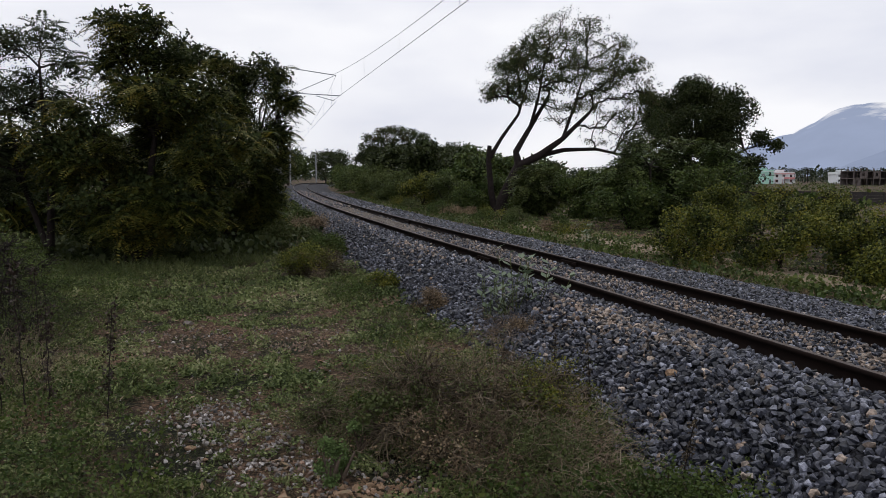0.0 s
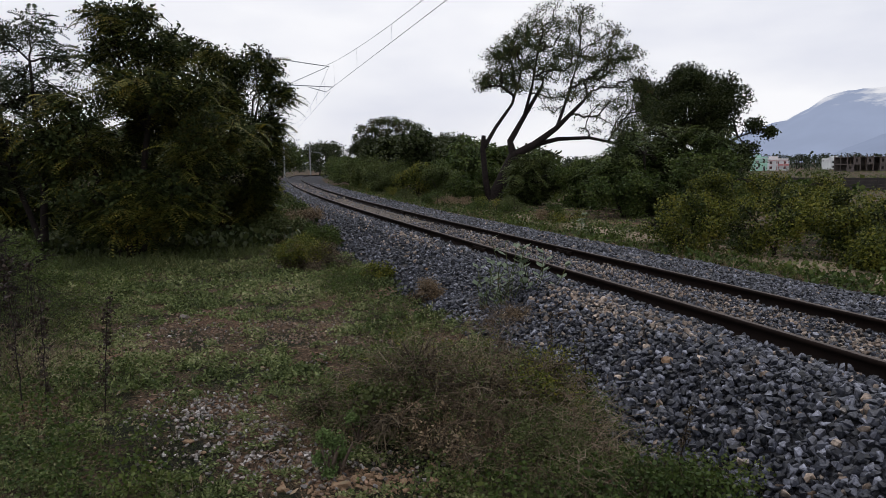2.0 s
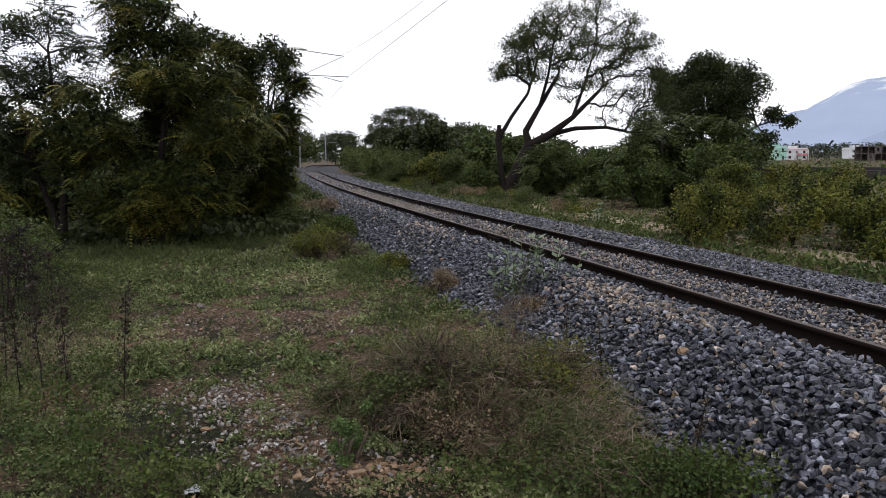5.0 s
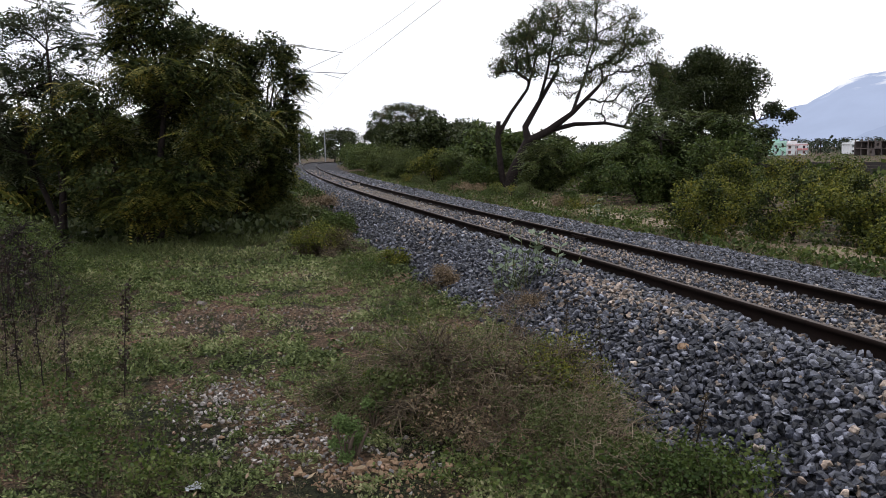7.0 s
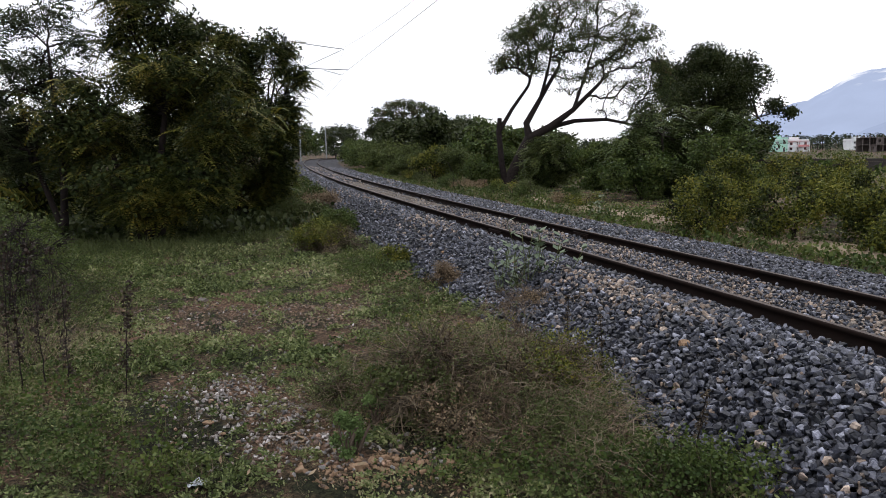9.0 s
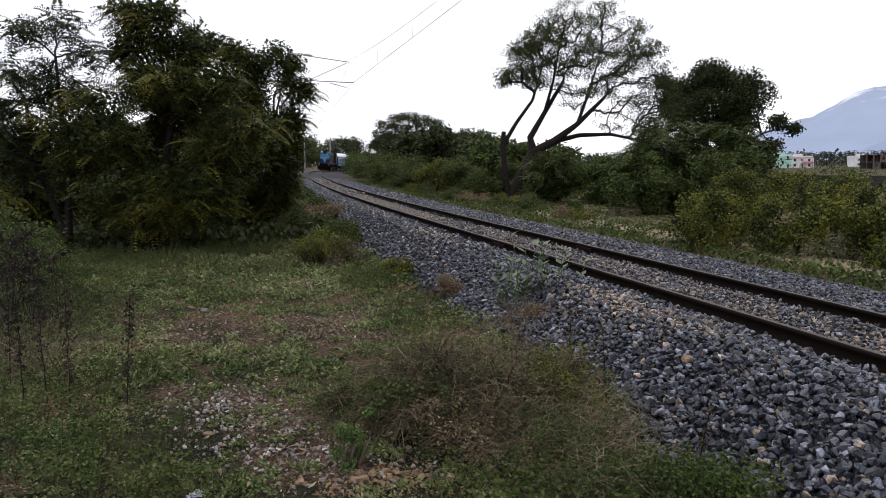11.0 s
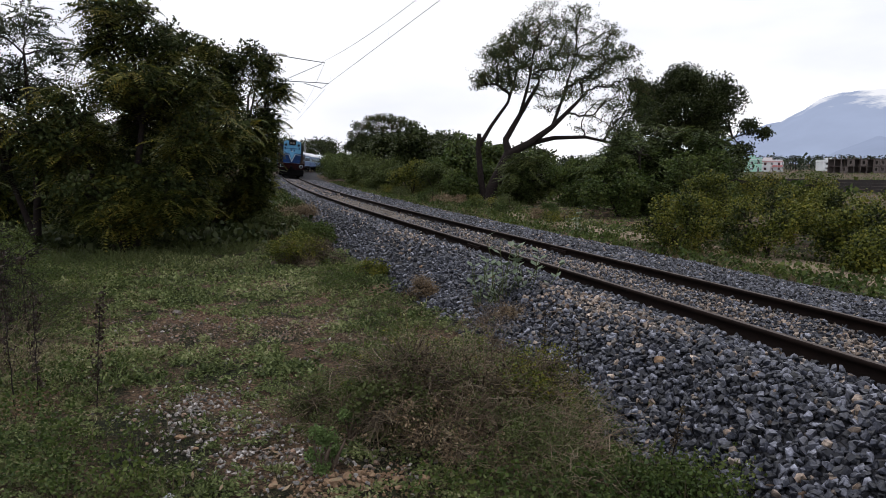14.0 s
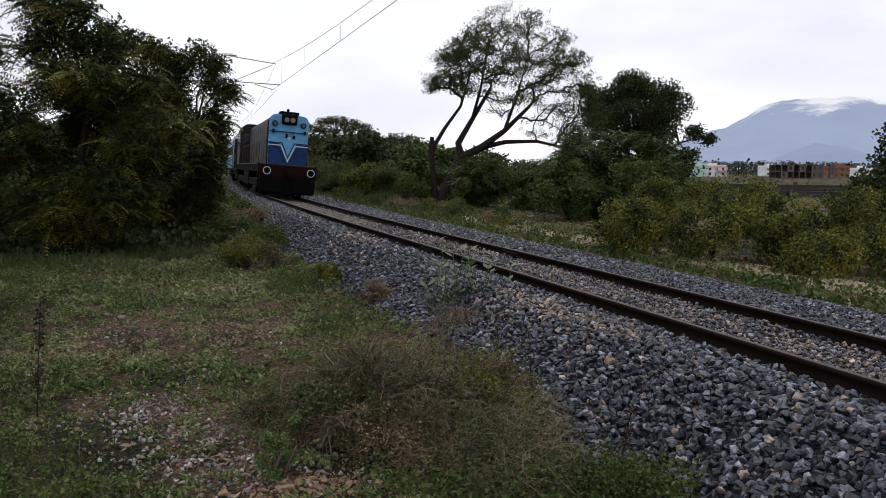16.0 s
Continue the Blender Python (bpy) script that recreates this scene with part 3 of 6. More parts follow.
def in_ball(rng, n, shell=0.5):
    d = rng.normal(0, 1, (n, 3))
    d /= np.linalg.norm(d, axis=1)[:, None]
    return d * (shell + (1 - shell) * rng.uniform(0, 1, n)[:, None]) ** 0.7


def frond_turns(rng, heads):
    """Rotations that point +y along each heading, nearly level, drooping and rolled a little."""
    n = len(heads)
    p, r = rng.normal(-0.15, 0.28, n), rng.normal(0, 0.3, n)
    ca, sa, cb, sb, cc, sc = np.cos(heads), np.sin(heads), np.cos(p), np.sin(p), np.cos(r), np.sin(r)
    z, o = np.zeros(n), np.ones(n)
    rz = np.stack([np.stack([ca, -sa, z], -1), np.stack([sa, ca, z], -1), np.stack([z, z, o], -1)], 1)
    rx = np.stack([np.stack([o, z, z], -1), np.stack([z, cb, -sb], -1), np.stack([z, sb, cb], -1)], 1)
    ry = np.stack([np.stack([cc, z, sc], -1), np.stack([z, o, z], -1), np.stack([-sc, z, cc], -1)], 1)
    return rz @ rx @ ry


def plant(name, at, stems, clusters, template, leaf_mat, n_leaf, size, label, category, seed, bark=None, lean=0.6, twigs=5, twig_r=0.012,
          shell=0.35, group="", gaps=0.0, trunk_name="trunk", crown_name="crown", limb_r=0.05, trunk_sides=8, core=0, core_size=0.5, fronds=0, core_at=0.62):
    """A tree or bush. stems: lines of (x, y, z, r) from its base; clusters: (x, y, z, rx, ry, rz) masses of leaves, all from the base."""
    rng = np.random.RandomState(seed)
    seats, heads = [], []
    base = Vector((at[0], at[1], float(ground_z(np.array([at[0]]), np.array([at[1]]))[0]) - 0.05)) if len(at) == 2 else Vector(at)
    thing = tagged(new(name), label, category, group)
    thing.location = base
    lines, thin = [], []
    for st in stems:
        lines.append(np.array(st, float))
    ends = np.array([q[:4] for st in stems for q in st[len(st) // 3:]])
    pos = []
    vol = np.array([c[3] * c[4] * c[5] for c in clusters]) ** 0.75
    vol /= vol.sum()
    for c, share in zip(clusters, vol):
        ctr, rad = np.array(c[:3]), np.array(c[3:6])
        e = ends[(np.linalg.norm(ends[:, :3] - ctr, axis=1) + 0.6 * np.maximum(0, ends[:, 2] - ctr[2])).argmin()]
        limb = bent(rng, e[:3], ctr, min(e[3] * 0.8, limb_r), limb_r * 0.3, 7, 0.06, 0.06)
        lines.append(limb)
        for _ in range(twigs):
            q = limb[rng.randint(2, 7)]
            thin.append(bent(rng, q[:3], ctr + in_ball(rng, 1, 0.6)[0] * rad * 0.95, twig_r * 1.5, twig_r * 0.5, 5, 0.10))
            for j in range(fronds):
                w = 0.30 + 0.70 * j / max(1, fronds - 1)
                i = min(3, int(w * 4))
                a, b = thin[-1][i, :3], thin[-1][i + 1, :3]
                seats.append(a + (b - a) * (w * 4 - i))
                side = 0.0 if j == fronds - 1 else (0.95 if j % 2 else -0.95)
                heads.append(math.atan2(-(b - a)[0], (b - a)[1]) + side + rng.normal(0, 0.25))
        if fronds:
            continue
        k = max(4, int(n_leaf * share))
        p = ctr + in_ball(rng, k, shell) * rad
        if gaps:
            keep = lumps(p[:, 0] * 1.0, p[:, 1] + p[:, 2] * 1.7, 2.2 / max(0.3, rad.mean() ** 0.5), seed + 3) > gaps - 0.75 + rng.uniform(0, 0.5, k)
            p = p[keep]
        pos.append(p)
    v, f = tubes_np(lines, trunk_sides)
    part_np(trunk_name, v, f, bark or M_BARK, thing, smooth=True)
    if thin:
        v, f = tubes_np(thin, 4)
        tagged(part_np("branchwork", v, f, bark or M_BARK, thing), kind="stuff")
    pos = np.array(seats) if fronds else np.concatenate(pos)
    n = len(pos)
    rot = frond_turns(rng, np.array(heads)) if fronds else turns(rng, n, lean=lean)
    v, f = spread(template[0], template[1], pos, rot, size * rng.uniform(0.65, 1.25, n))
    tagged(part_np(crown_name, v, f, leaf_mat, thing), kind="stuff")
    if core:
        # inner leaves, coloured darker as the crown's shade and filling gaps against the sky
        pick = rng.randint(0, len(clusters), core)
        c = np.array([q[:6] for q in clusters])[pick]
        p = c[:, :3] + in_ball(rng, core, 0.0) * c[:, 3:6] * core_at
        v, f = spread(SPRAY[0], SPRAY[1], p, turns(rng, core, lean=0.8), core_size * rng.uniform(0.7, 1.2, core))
        tagged(part_np("shade_core_foliage", v, f, M_CORE, thing), kind="stuff")
    return thing


def masses(seed, n, ctr, rad, r0, r1, flat=0.8):
    """n leaf masses that fill an ellipsoid unevenly."""
    rng = np.random.RandomState(seed)
    out = []
    for _ in range(n):
        p = np.array(ctr) + in_ball(rng, 1, 0.45)[0] * np.array(rad) * 0.85
        r = rng.uniform(r0, r1)
        out.append((*p, r, r * rng.uniform(0.8, 1.1), r * flat * rng.uniform(0.8, 1.15)))
    return out


# ---- trees beside the grass ----
plant("tree", (-7.0, 16.3), [[(0, 0, 0, 0.16), (0.1, 0, 0.7, 0.13), (0.3, 0.1, 1.5, 0.10), (0.5, 0.2, 3.0, 0.06)],
                             [(-0.15, 0.1, 0, 0.10), (-0.3, 0.1, 0.9, 0.08), (-0.7, 0, 2.2, 0.05)],
                             [(0.2, 0, 0, 0.10), (0.6, -0.1, 1.0, 0.08), (1.3, 0, 2.1, 0.05)]],
      masses(11, 30, (0.4, 0, 2.7), (2.8, 1.8, 2.0), 0.6, 1.0) + masses(12, 14, (0.1, 0, 1.25), (2.2, 1.5, 0.6), 0.5, 0.8)
      + [(-0.2, 0, 5.5, 0.55, 0.5, 0.4), (0.5, 0, 5.4, 0.55, 0.5, 0.4), (1.2, 0, 4.7, 0.5, 0.5, 0.4), (0.1, 0, 5.0, 0.6, 0.6, 0.55), (-0.4, 0.2, 4.6, 0.5, 0.5, 0.5), (0.7, 0, 4.7, 0.5, 0.5, 0.4), (1.8, 0, 3.9, 0.6, 0.6, 0.5), (2.6, 0, 2.9, 0.6, 0.6, 0.5)],
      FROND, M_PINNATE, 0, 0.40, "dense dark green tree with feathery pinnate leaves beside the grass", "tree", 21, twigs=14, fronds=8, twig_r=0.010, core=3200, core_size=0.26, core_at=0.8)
plant("tree", (-6.3, 21.0), [[(0, 0, 0, 0.14), (0.1, 0, 1.4, 0.11), (0, 0, 3.2, 0.07)], [(0.1, 0, 0, 0.10), (0.7, 0, 1.5, 0.07), (1.0, 0, 3.0, 0.04)]],
      masses(13, 20, (0.0, 0, 3.0), (1.35, 1.5, 2.1), 0.5, 0.8) + masses(14, 10, (-0.3, 0, 1.1), (1.0, 1.3, 0.9), 0.45, 0.7)
      + [(1.2, 0, 5.2, 0.5, 0.45, 0.4), (1.6, 0, 4.9, 0.4, 0.4, 0.3), (1.6, 0, 4.3, 0.5, 0.5, 0.45), (2.0, 0, 4.2, 0.35, 0.35, 0.3), (1.4, 0, 3.5, 0.5, 0.5, 0.5), (1.1, 0, 2.8, 0.45, 0.5, 0.5), (0.95, 0, 2.2, 0.4, 0.5, 0.45), (0.9, 0, 1.6, 0.4, 0.5, 0.4), (0.8, 0, 1.0, 0.4, 0.5, 0.4), (0.6, 0, 0.5, 0.4, 0.4, 0.35), (0.95, -0.3, 3.1, 0.4, 0.4, 0.4), (0.0, 0, 5.2, 0.4, 0.4, 0.4), (1.15, -0.1, 2.3, 0.35, 0.4, 0.4), (1.1, 0, 1.7, 0.33, 0.4, 0.4), (1.05, 0, 1.1, 0.33, 0.4, 0.35), (0.95, 0, 0.6, 0.3, 0.4, 0.35),
         (-1.2, 0, 5.8, 0.45, 0.45, 0.4), (-0.7, 0, 5.5, 0.45, 0.45, 0.4), (-0.2, 0, 5.3, 0.4, 0.4, 0.4), (0.35, 0, 5.15, 0.45, 0.45, 0.4), (0.8, 0, 5.0, 0.4, 0.4, 0.4), (0.4, 0, 4.6, 0.5, 0.5, 0.4),
         (1.65, 0, 3.2, 0.3, 0.4, 0.4), (1.6, 0, 2.6, 0.3, 0.4, 0.4), (1.55, 0, 2.0, 0.3, 0.4, 0.4), (1.45, 0, 1.4, 0.3, 0.4, 0.35), (1.3, 0, 0.8, 0.3, 0.4, 0.3)],
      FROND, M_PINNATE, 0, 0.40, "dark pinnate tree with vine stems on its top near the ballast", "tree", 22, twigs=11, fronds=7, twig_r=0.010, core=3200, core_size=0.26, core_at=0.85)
plant("tree", (-9.3, 17.0), [[(0, 0, 0, 0.10), (0.1, 0, 1.6, 0.08), (0.0, 0, 4.6, 0.03)], [(0.1, 0, 0, 0.08), (-0.5, 0, 1.8, 0.06), (-0.8, 0, 3.6, 0.03)]],
      masses(15, 17, (-0.3, 0, 3.2), (1.5, 1.3, 2.2), 0.4, 0.7) + [(0.1, 0, 5.4, 0.6, 0.5, 0.45), (0.7, 0, 4.6, 0.6, 0.5, 0.4), (-0.7, 0, 5.2, 0.5, 0.5, 0.4)],
      FROND, M_PINNATE_PALE, 0, 0.45, "slender tree with sparse pale feathery leaves behind the grass", "tree", 23, twigs=11, fronds=7, twig_r=0.008, core=450, core_size=0.24, core_at=0.8)
for k, (x, y, h, w) in enumerate([(-12.5, 21, 2.9, 2.2), (-15.5, 26, 3.0, 2.6), (-10.5, 26, 3.2, 2.4), (-11.5, 30, 3.2, 1.8), (-18, 22, 2.9, 2.6), (-13, 34, 4, 3.0), (-21, 33, 3.6, 3.2)]):
    plant("tree", (x, y), [[(0, 0, 0, 0.12), (0.1, 0, 1.2, 0.1), (0.2, 0, h * 0.6, 0.05)]],
          masses(60 + k, 14, (0, 0, h * 0.5), (w, w, h * 0.5), 0.6, 1.0), FROND, M_PINNATE, 380, 1.0,
          "dark bushy tree at the back of the grass", "tree", 40 + k, gaps=0.1, group="trees behind the grass", core=500, core_size=0.6)

# ---- trees beyond the track ----
# umbrella tree: a leaning trunk that forks low, open crown
UMB = [[(0, 0, -0.6, 0.42), (0.35, 0, 1.0, 0.36), (0.9, 0, 2.2, 0.31), (1.15, 0, 2.7, 0.29)],
       [(1.15, 0, 2.7, 0.24), (1.0, 0.2, 3.4, 0.18), (1.7, 0.3, 4.6, 0.13), (2.6, 0.4, 6.1, 0.09), (3.2, 0.3, 7.8, 0.05)],
       [(1.15, 0, 2.7, 0.25), (2.1, -0.2, 3.2, 0.2), (3.2, -0.3, 4.0, 0.14), (4.4, -0.5, 5.2, 0.09), (5.6, -0.6, 6.4, 0.05)],
       [(2.1, -0.2, 3.2, 0.15), (3.4, 0.3, 3.5, 0.12), (5.0, 0.6, 3.55, 0.09), (6.6, 0.6, 3.2, 0.06), (7.8, 0.5, 2.8, 0.03)],
       [(1.7, 0.3, 4.6, 0.10), (2.0, -0.5, 6.0, 0.07), (2.2, -0.7, 7.4, 0.05), (2.5, -0.8, 8.6, 0.03)],
       [(3.2, -0.3, 4.0, 0.10), (3.9, 0.6, 5.6, 0.07), (4.4, 0.9, 7.2, 0.04), (4.6, 1, 8.4, 0.03)],
       [(0, 0, 0.3, 0.2), (-0.2, 0.1, 1.4, 0.17), (-0.35, 0.1, 3.0, 0.15), (-0.3, 0.1, 3.7, 0.12)],
       [(-0.35, 0.1, 3.0, 0.13), (0.3, 0.1, 4.1, 0.1), (1.1, 0.2, 5.2, 0.08), (1.5, 0.2, 6.6, 0.05), (2.0, 0.2, 8.0, 0.03)]]
GROW = 1.12
UMB = [[(a * GROW, b * GROW, c * GROW, r) for a, b, c, r in st] for st in UMB]


def branching_tree(at, limbs, targets, r_tip, template, leaf_mat, per_tip, size, label, seed):
    """Grows a twig from the nearest limb to every target, thickens what carries many, and hangs flat tufts of leaves on the tips."""
    rng = np.random.RandomState(seed)
    thing = tagged(new("umbrella_tree"), label, "tree")
    thing.location = at
    P, up, way, rad = [], [], [], []
    for st in limbs:
        st = np.array(st, float)
        t = np.linspace(0, len(st) - 1, 4 * len(st))
        q = np.stack([np.interp(t, np.arange(len(st)), st[:, i]) for i in range(4)], 1)
        for i, row in enumerate(q):
            P.append(row[:3])
            up.append(len(P) - 2 if i else -1)
            way.append((0 if i == 0 else way[-1] + np.linalg.norm(row[:3] - P[-2])) if i else np.linalg.norm(row[:3]) * 0.8)
            rad.append(row[3])
    fixed = len(P)
    runs = []
    for tg in targets[np.argsort(np.linalg.norm(targets - np.array([1.3, 0, 3.0]), axis=1))]:
        A = np.array(P)
        d = np.linalg.norm(A - tg, axis=1)
        cost = d + 0.22 * np.array(way) + 0.5 * np.maximum(0, A[:, 2] - tg[2]) + 3.0 * (A[:, 2] < 3.0)
        j = int(cost.argmin())
        j0 = up[j] if up[j] >= 0 else j
        v = A[j] - A[j0]
        v = v / (np.linalg.norm(v) + 1e-6)
        c = A[j] + (v * 0.6 + np.array([0, 0, 0.35])) * d[j] * 0.5
        run, last = [j], j
        for w in (0.2, 0.4, 0.6, 0.8, 1.0):
            p = A[j] * (1 - w) ** 2 + 2 * c * w * (1 - w) + tg * w * w + rng.normal(0, 0.03, 3) * (w < 1)
            P.append(p)
            up.append(last)
            way.append(way[last] + np.linalg.norm(p - P[last]))
            rad.append(0.0)
            last = len(P) - 1
            run.append(last)
        runs.append(run)
    load = np.zeros(len(P))
    load[[r[-1] for r in runs]] = 1
    for i in range(len(P) - 1, fixed - 1, -1):
        load[up[i]] += load[i]
    rad = np.where(np.arange(len(P)) < fixed, rad, r_tip * np.maximum(load, 1) ** 0.42)
    P = np.array(P)
    lines = [np.array([(*P[i], rad[r[1]] if k == 0 else rad[i]) for k, i in enumerate(r)]) for r in runs]
    v, f = tubes_np([np.array(st, float) for st in limbs], 9)
    part_np("trunk", v, f, M_BARK, thing, smooth=True)
    v, f = tubes_np(lines, 5)
    tagged(part_np("branchwork", v, f, M_BARK, thing), kind="stuff")
    tips = P[[r[k] for r in runs for k in (4, 5, 5)]]
    pos = np.repeat(tips, per_tip, 0)
    pos = pos + rng.normal(0, 1, pos.shape) * (0.26, 0.26, 0.10)
    v, f = spread(template[0], template[1], pos, turns(rng, len(pos), lean=0.3), size * rng.uniform(0.6, 1.3, len(pos)))
    tagged(part_np("crown", v, f, leaf_mat, thing), kind="stuff")
    return thing


def umbrella_targets(seed, n):
    """Points under a domed crown, thicker towards its skin."""
    g = np.random.RandomState(seed)
    x = g.uniform(-0.4, 8.7, n)
    hi = np.interp(x, [-0.4, 0.1, 1.9, 3.1, 5.6, 7.2, 8.4, 8.8], [7.0, 8.6, 10.2, 11.2, 10.8, 9.6, 7.4, 6.2])
    lo = np.interp(x, [-0.4, 1.0, 2.5, 4.0, 6.0, 8.8], [6.6, 6.3, 6.0, 5.2, 4.0, 3.4])
    t = g.uniform(0, 1, n) ** 0.75
    z = lo + (hi - lo) * t
    wide = 2.7 * np.sqrt(np.clip(1 - ((x - 4.1) / 4.9) ** 2, 0.05, 1)) * (1 - 0.55 * t)
    return np.stack([x, g.uniform(-1, 1, n) * wide, z], -1)


branching_tree((2.9, 40.0, -1.0), [st if i in (0, 3) else st[:4] for i, st in enumerate(UMB)], umbrella_targets(36, 430), 0.017, SPRAY, M_UMBRELLA, 5, 0.22,
               "open-crowned tree with dark forked trunks leaning over bushes beyond the track", 31)
plant("tree", (15.8, 46.0), [[(0, 0, 0, 0.35), (0.1, 0, 2.5, 0.28), (-0.3, 0, 5, 0.18)], [(0.1, 0, 2.5, 0.2), (1.6, 0, 4.2, 0.13), (3.2, 0, 5.2, 0.08)]],
      masses(32, 34, (-0.3, 0, 7.1), (3.7, 3.3, 2.6), 0.9, 1.5, 0.7) + [(4.2, 0, 5.9, 0.8, 0.8, 0.5), (5.2, 0, 5.5, 0.5, 0.5, 0.4), (3.8, 0, 4.4, 0.9, 0.8, 0.5), (-3.6, 0, 5.4, 1.3, 1.2, 0.9), (-4.0, 0, 4.3, 1.2, 1.0, 0.7)],
      SPRAY, M_DARKLEAF, 7600, 0.35, "dense dark round-crowned tree beyond the track", "tree", 33, gaps=0.05, core=1600, core_size=0.5)

# bush masses along the far side: (arc, offset, height, half width, material, template)
ROW = [(19, 11.5, 2.9, 1.9, "b"), (22, 9.5, 2.4, 1.6, "b"), (24, 12.5, 3.3, 2.0, "d"), (27, 14, 3.6, 2.2, "d"), (29, 11.5, 2.6, 1.7, "b"), (32, 14, 3.0, 2.0, "b"),
       (33, 10, 2.0, 1.4, "f"), (36, 8, 2.3, 1.5, "b"), (38, 11, 2.4, 1.7, "b"), (41, 7.4, 2.2, 1.6, "f"), (44, 6.6, 2.4, 1.7, "y"), (47, 8.5, 2.7, 1.8, "b"),
       (51, 6.2, 2.5, 1.8, "f"), (55, 6.4, 2.9, 2.0, "f"), (60, 6.2, 3.0, 2.1, "f"), (65, 6.0, 3.2, 2.1, "f"), (70, 6.2, 3.3, 2.2, "b"), (76, 6.2, 3.4, 2.3, "b"),
       (83, 6.6, 3.6, 2.4, "b"), (90, 6.6, 3.6, 2.5, "b"), (98, 6.8, 3.8, 2.6, "b"), (107, 7, 4, 2.8, "b"), (118, 7.5, 4.2, 3, "b"), (130, 8, 4.4, 3.2, "b")]
KIND = {"b": (M_BUSH, SPRAY, 0.28), "d": (M_DARKLEAF, SPRAY, 0.28), "f": (M_FEATHER, FINE, 0.42), "y": (M_YELLOW, SPRAY, 0.28)}
WORDS = {"b": "green leafy bush beside the far side of the ballast", "d": "dark green dense bush beyond the track",
         "f": "grey-green feathery thorn bush beside the ballast", "y": "yellow-green bush beside the ballast"}
for k, (s, u, h, w, c) in enumerate(ROW):
    x, y, _ = track_at(s, u)
    mat, tmp, size = KIND[c]
    plant("bush", (x, y), [[(0, 0, 0, 0.06), (0.1, 0, h * 0.3, 0.05), (0.2, 0.1, h * 0.6, 0.03)], [(0.1, 0, 0, 0.05), (-w * 0.3, 0, h * 0.5, 0.03)]],
          masses(100 + k, 11, (0, 0, h * 0.45), (w, w, h * 0.48), w * 0.28, w * 0.45), tmp, mat, 1100 if s < 60 else 700, size * (1 if s < 60 else 1.6),
          WORDS[c], "bush", 200 + k, trunk_name="stem", crown_name="foliage", group="bushes beyond the track", gaps=0.1, limb_r=0.03, twigs=2, trunk_sides=5, core=120, core_size=0.4)
# yellow-green bushes close beyond the ballast
for k, (x, y, h, w) in enumerate([(5.8, 16.6, 1.45, 0.9), (7.3, 15.6, 1.5, 1.05), (8.8, 14.6, 1.35, 1.0), (7.0, 18.6, 2.0, 1.15), (9.6, 17.6, 1.6, 1.2), (10.9, 14.2, 1.35, 1.05), (11.6, 17.7, 1.75, 1.3),
                                 (12.9, 14.9, 1.5, 1.2), (8.2, 13.3, 0.85, 0.7), (9.9, 12.9, 1.0, 0.8), (8.4, 20.8, 2.3, 1.4), (13.6, 18.5, 1.7, 1.4), (11.0, 21.8, 2.0, 1.5), (15.4, 16.0, 1.7, 1.3)]):
    plant("bush", (x, y), [[(0, 0, 0, 0.04), (0.1, 0, h * 0.4, 0.03), (0.1, 0.1, h * 0.7, 0.02)], [(0.1, 0, 0, 0.03), (-w * 0.3, 0, h * 0.5, 0.02)]],
          masses(130 + k, 13, (0, 0, h * 0.47), (w, w, h * 0.52), 0.26, 0.48), SPRAY, M_YELLOW, 1250, 0.16,
          "yellow-green small-leaved bush beyond the ballast", "bush", 240 + k, trunk_name="stem", crown_name="foliage", group="yellow bushes beyond the track", gaps=0.22, limb_r=0.02, twig_r=0.008, shell=0.5, twigs=3, trunk_sides=5, core=160, core_size=0.22)

# knee-high weeds and small bushes where the far ballast ends
gv = np.random.RandomState(71)
for k in range(34):
    x, y, _ = track_at(gv.uniform(16, 62), gv.uniform(4.7, 7.2))
    h, w = gv.uniform(0.35, 0.95), gv.uniform(0.4, 0.9)
    mat = (M_WEED, M_BUSH, M_YELLOW, M_DRY)[k % 4]
    plant("bush", (x, y), [[(0, 0, 0, 0.02), (0.05, 0, h * 0.6, 0.01)]], masses(700 + k, 6, (0, 0, h * 0.42), (w, w, h * 0.45), w * 0.3, w * 0.5), SPRAY, mat, 330, 0.13,
          ("low grey-green weed clump on the far verge", "low green bush on the far verge", "low yellow-green bush on the far verge", "dry brown weed clump on the far verge")[k % 4],
          "bush", 720 + k, trunk_name="stem", crown_name="foliage", group="weed clumps on the far verge", limb_r=0.01, twig_r=0.005, twigs=3, trunk_sides=4)
for k, (s, u, h, w) in enumerate([(62, 13, 5.2, 2.8), (74, 11, 5.6, 3.0), (88, 11, 6.4, 3.2), (104, 11, 7.0, 3.4), (122, 12, 7.6, 3.6)]):
    x, y, _ = track_at(s, u)
    plant("tree", (x, y), [[(0, 0, 0, 0.2), (0.2, 0, h * 0.4, 0.15), (0.1, 0, h * 0.7, 0.08)], [(0.2, 0, h * 0.4, 0.1), (w * 0.5, 0, h * 0.7, 0.05)]],
          masses(760 + k, 18, (0, 0, h * 0.62), (w, w, h * 0.36), w * 0.25, w * 0.42, 0.5), FINE, M_DARKLEAF, 1500, 0.6,
          "dark flat-topped thorn tree in the wood behind the curve", "tree", 770 + k, group="wood behind the curve", core=260, core_size=0.7, twigs=2, trunk_sides=5)

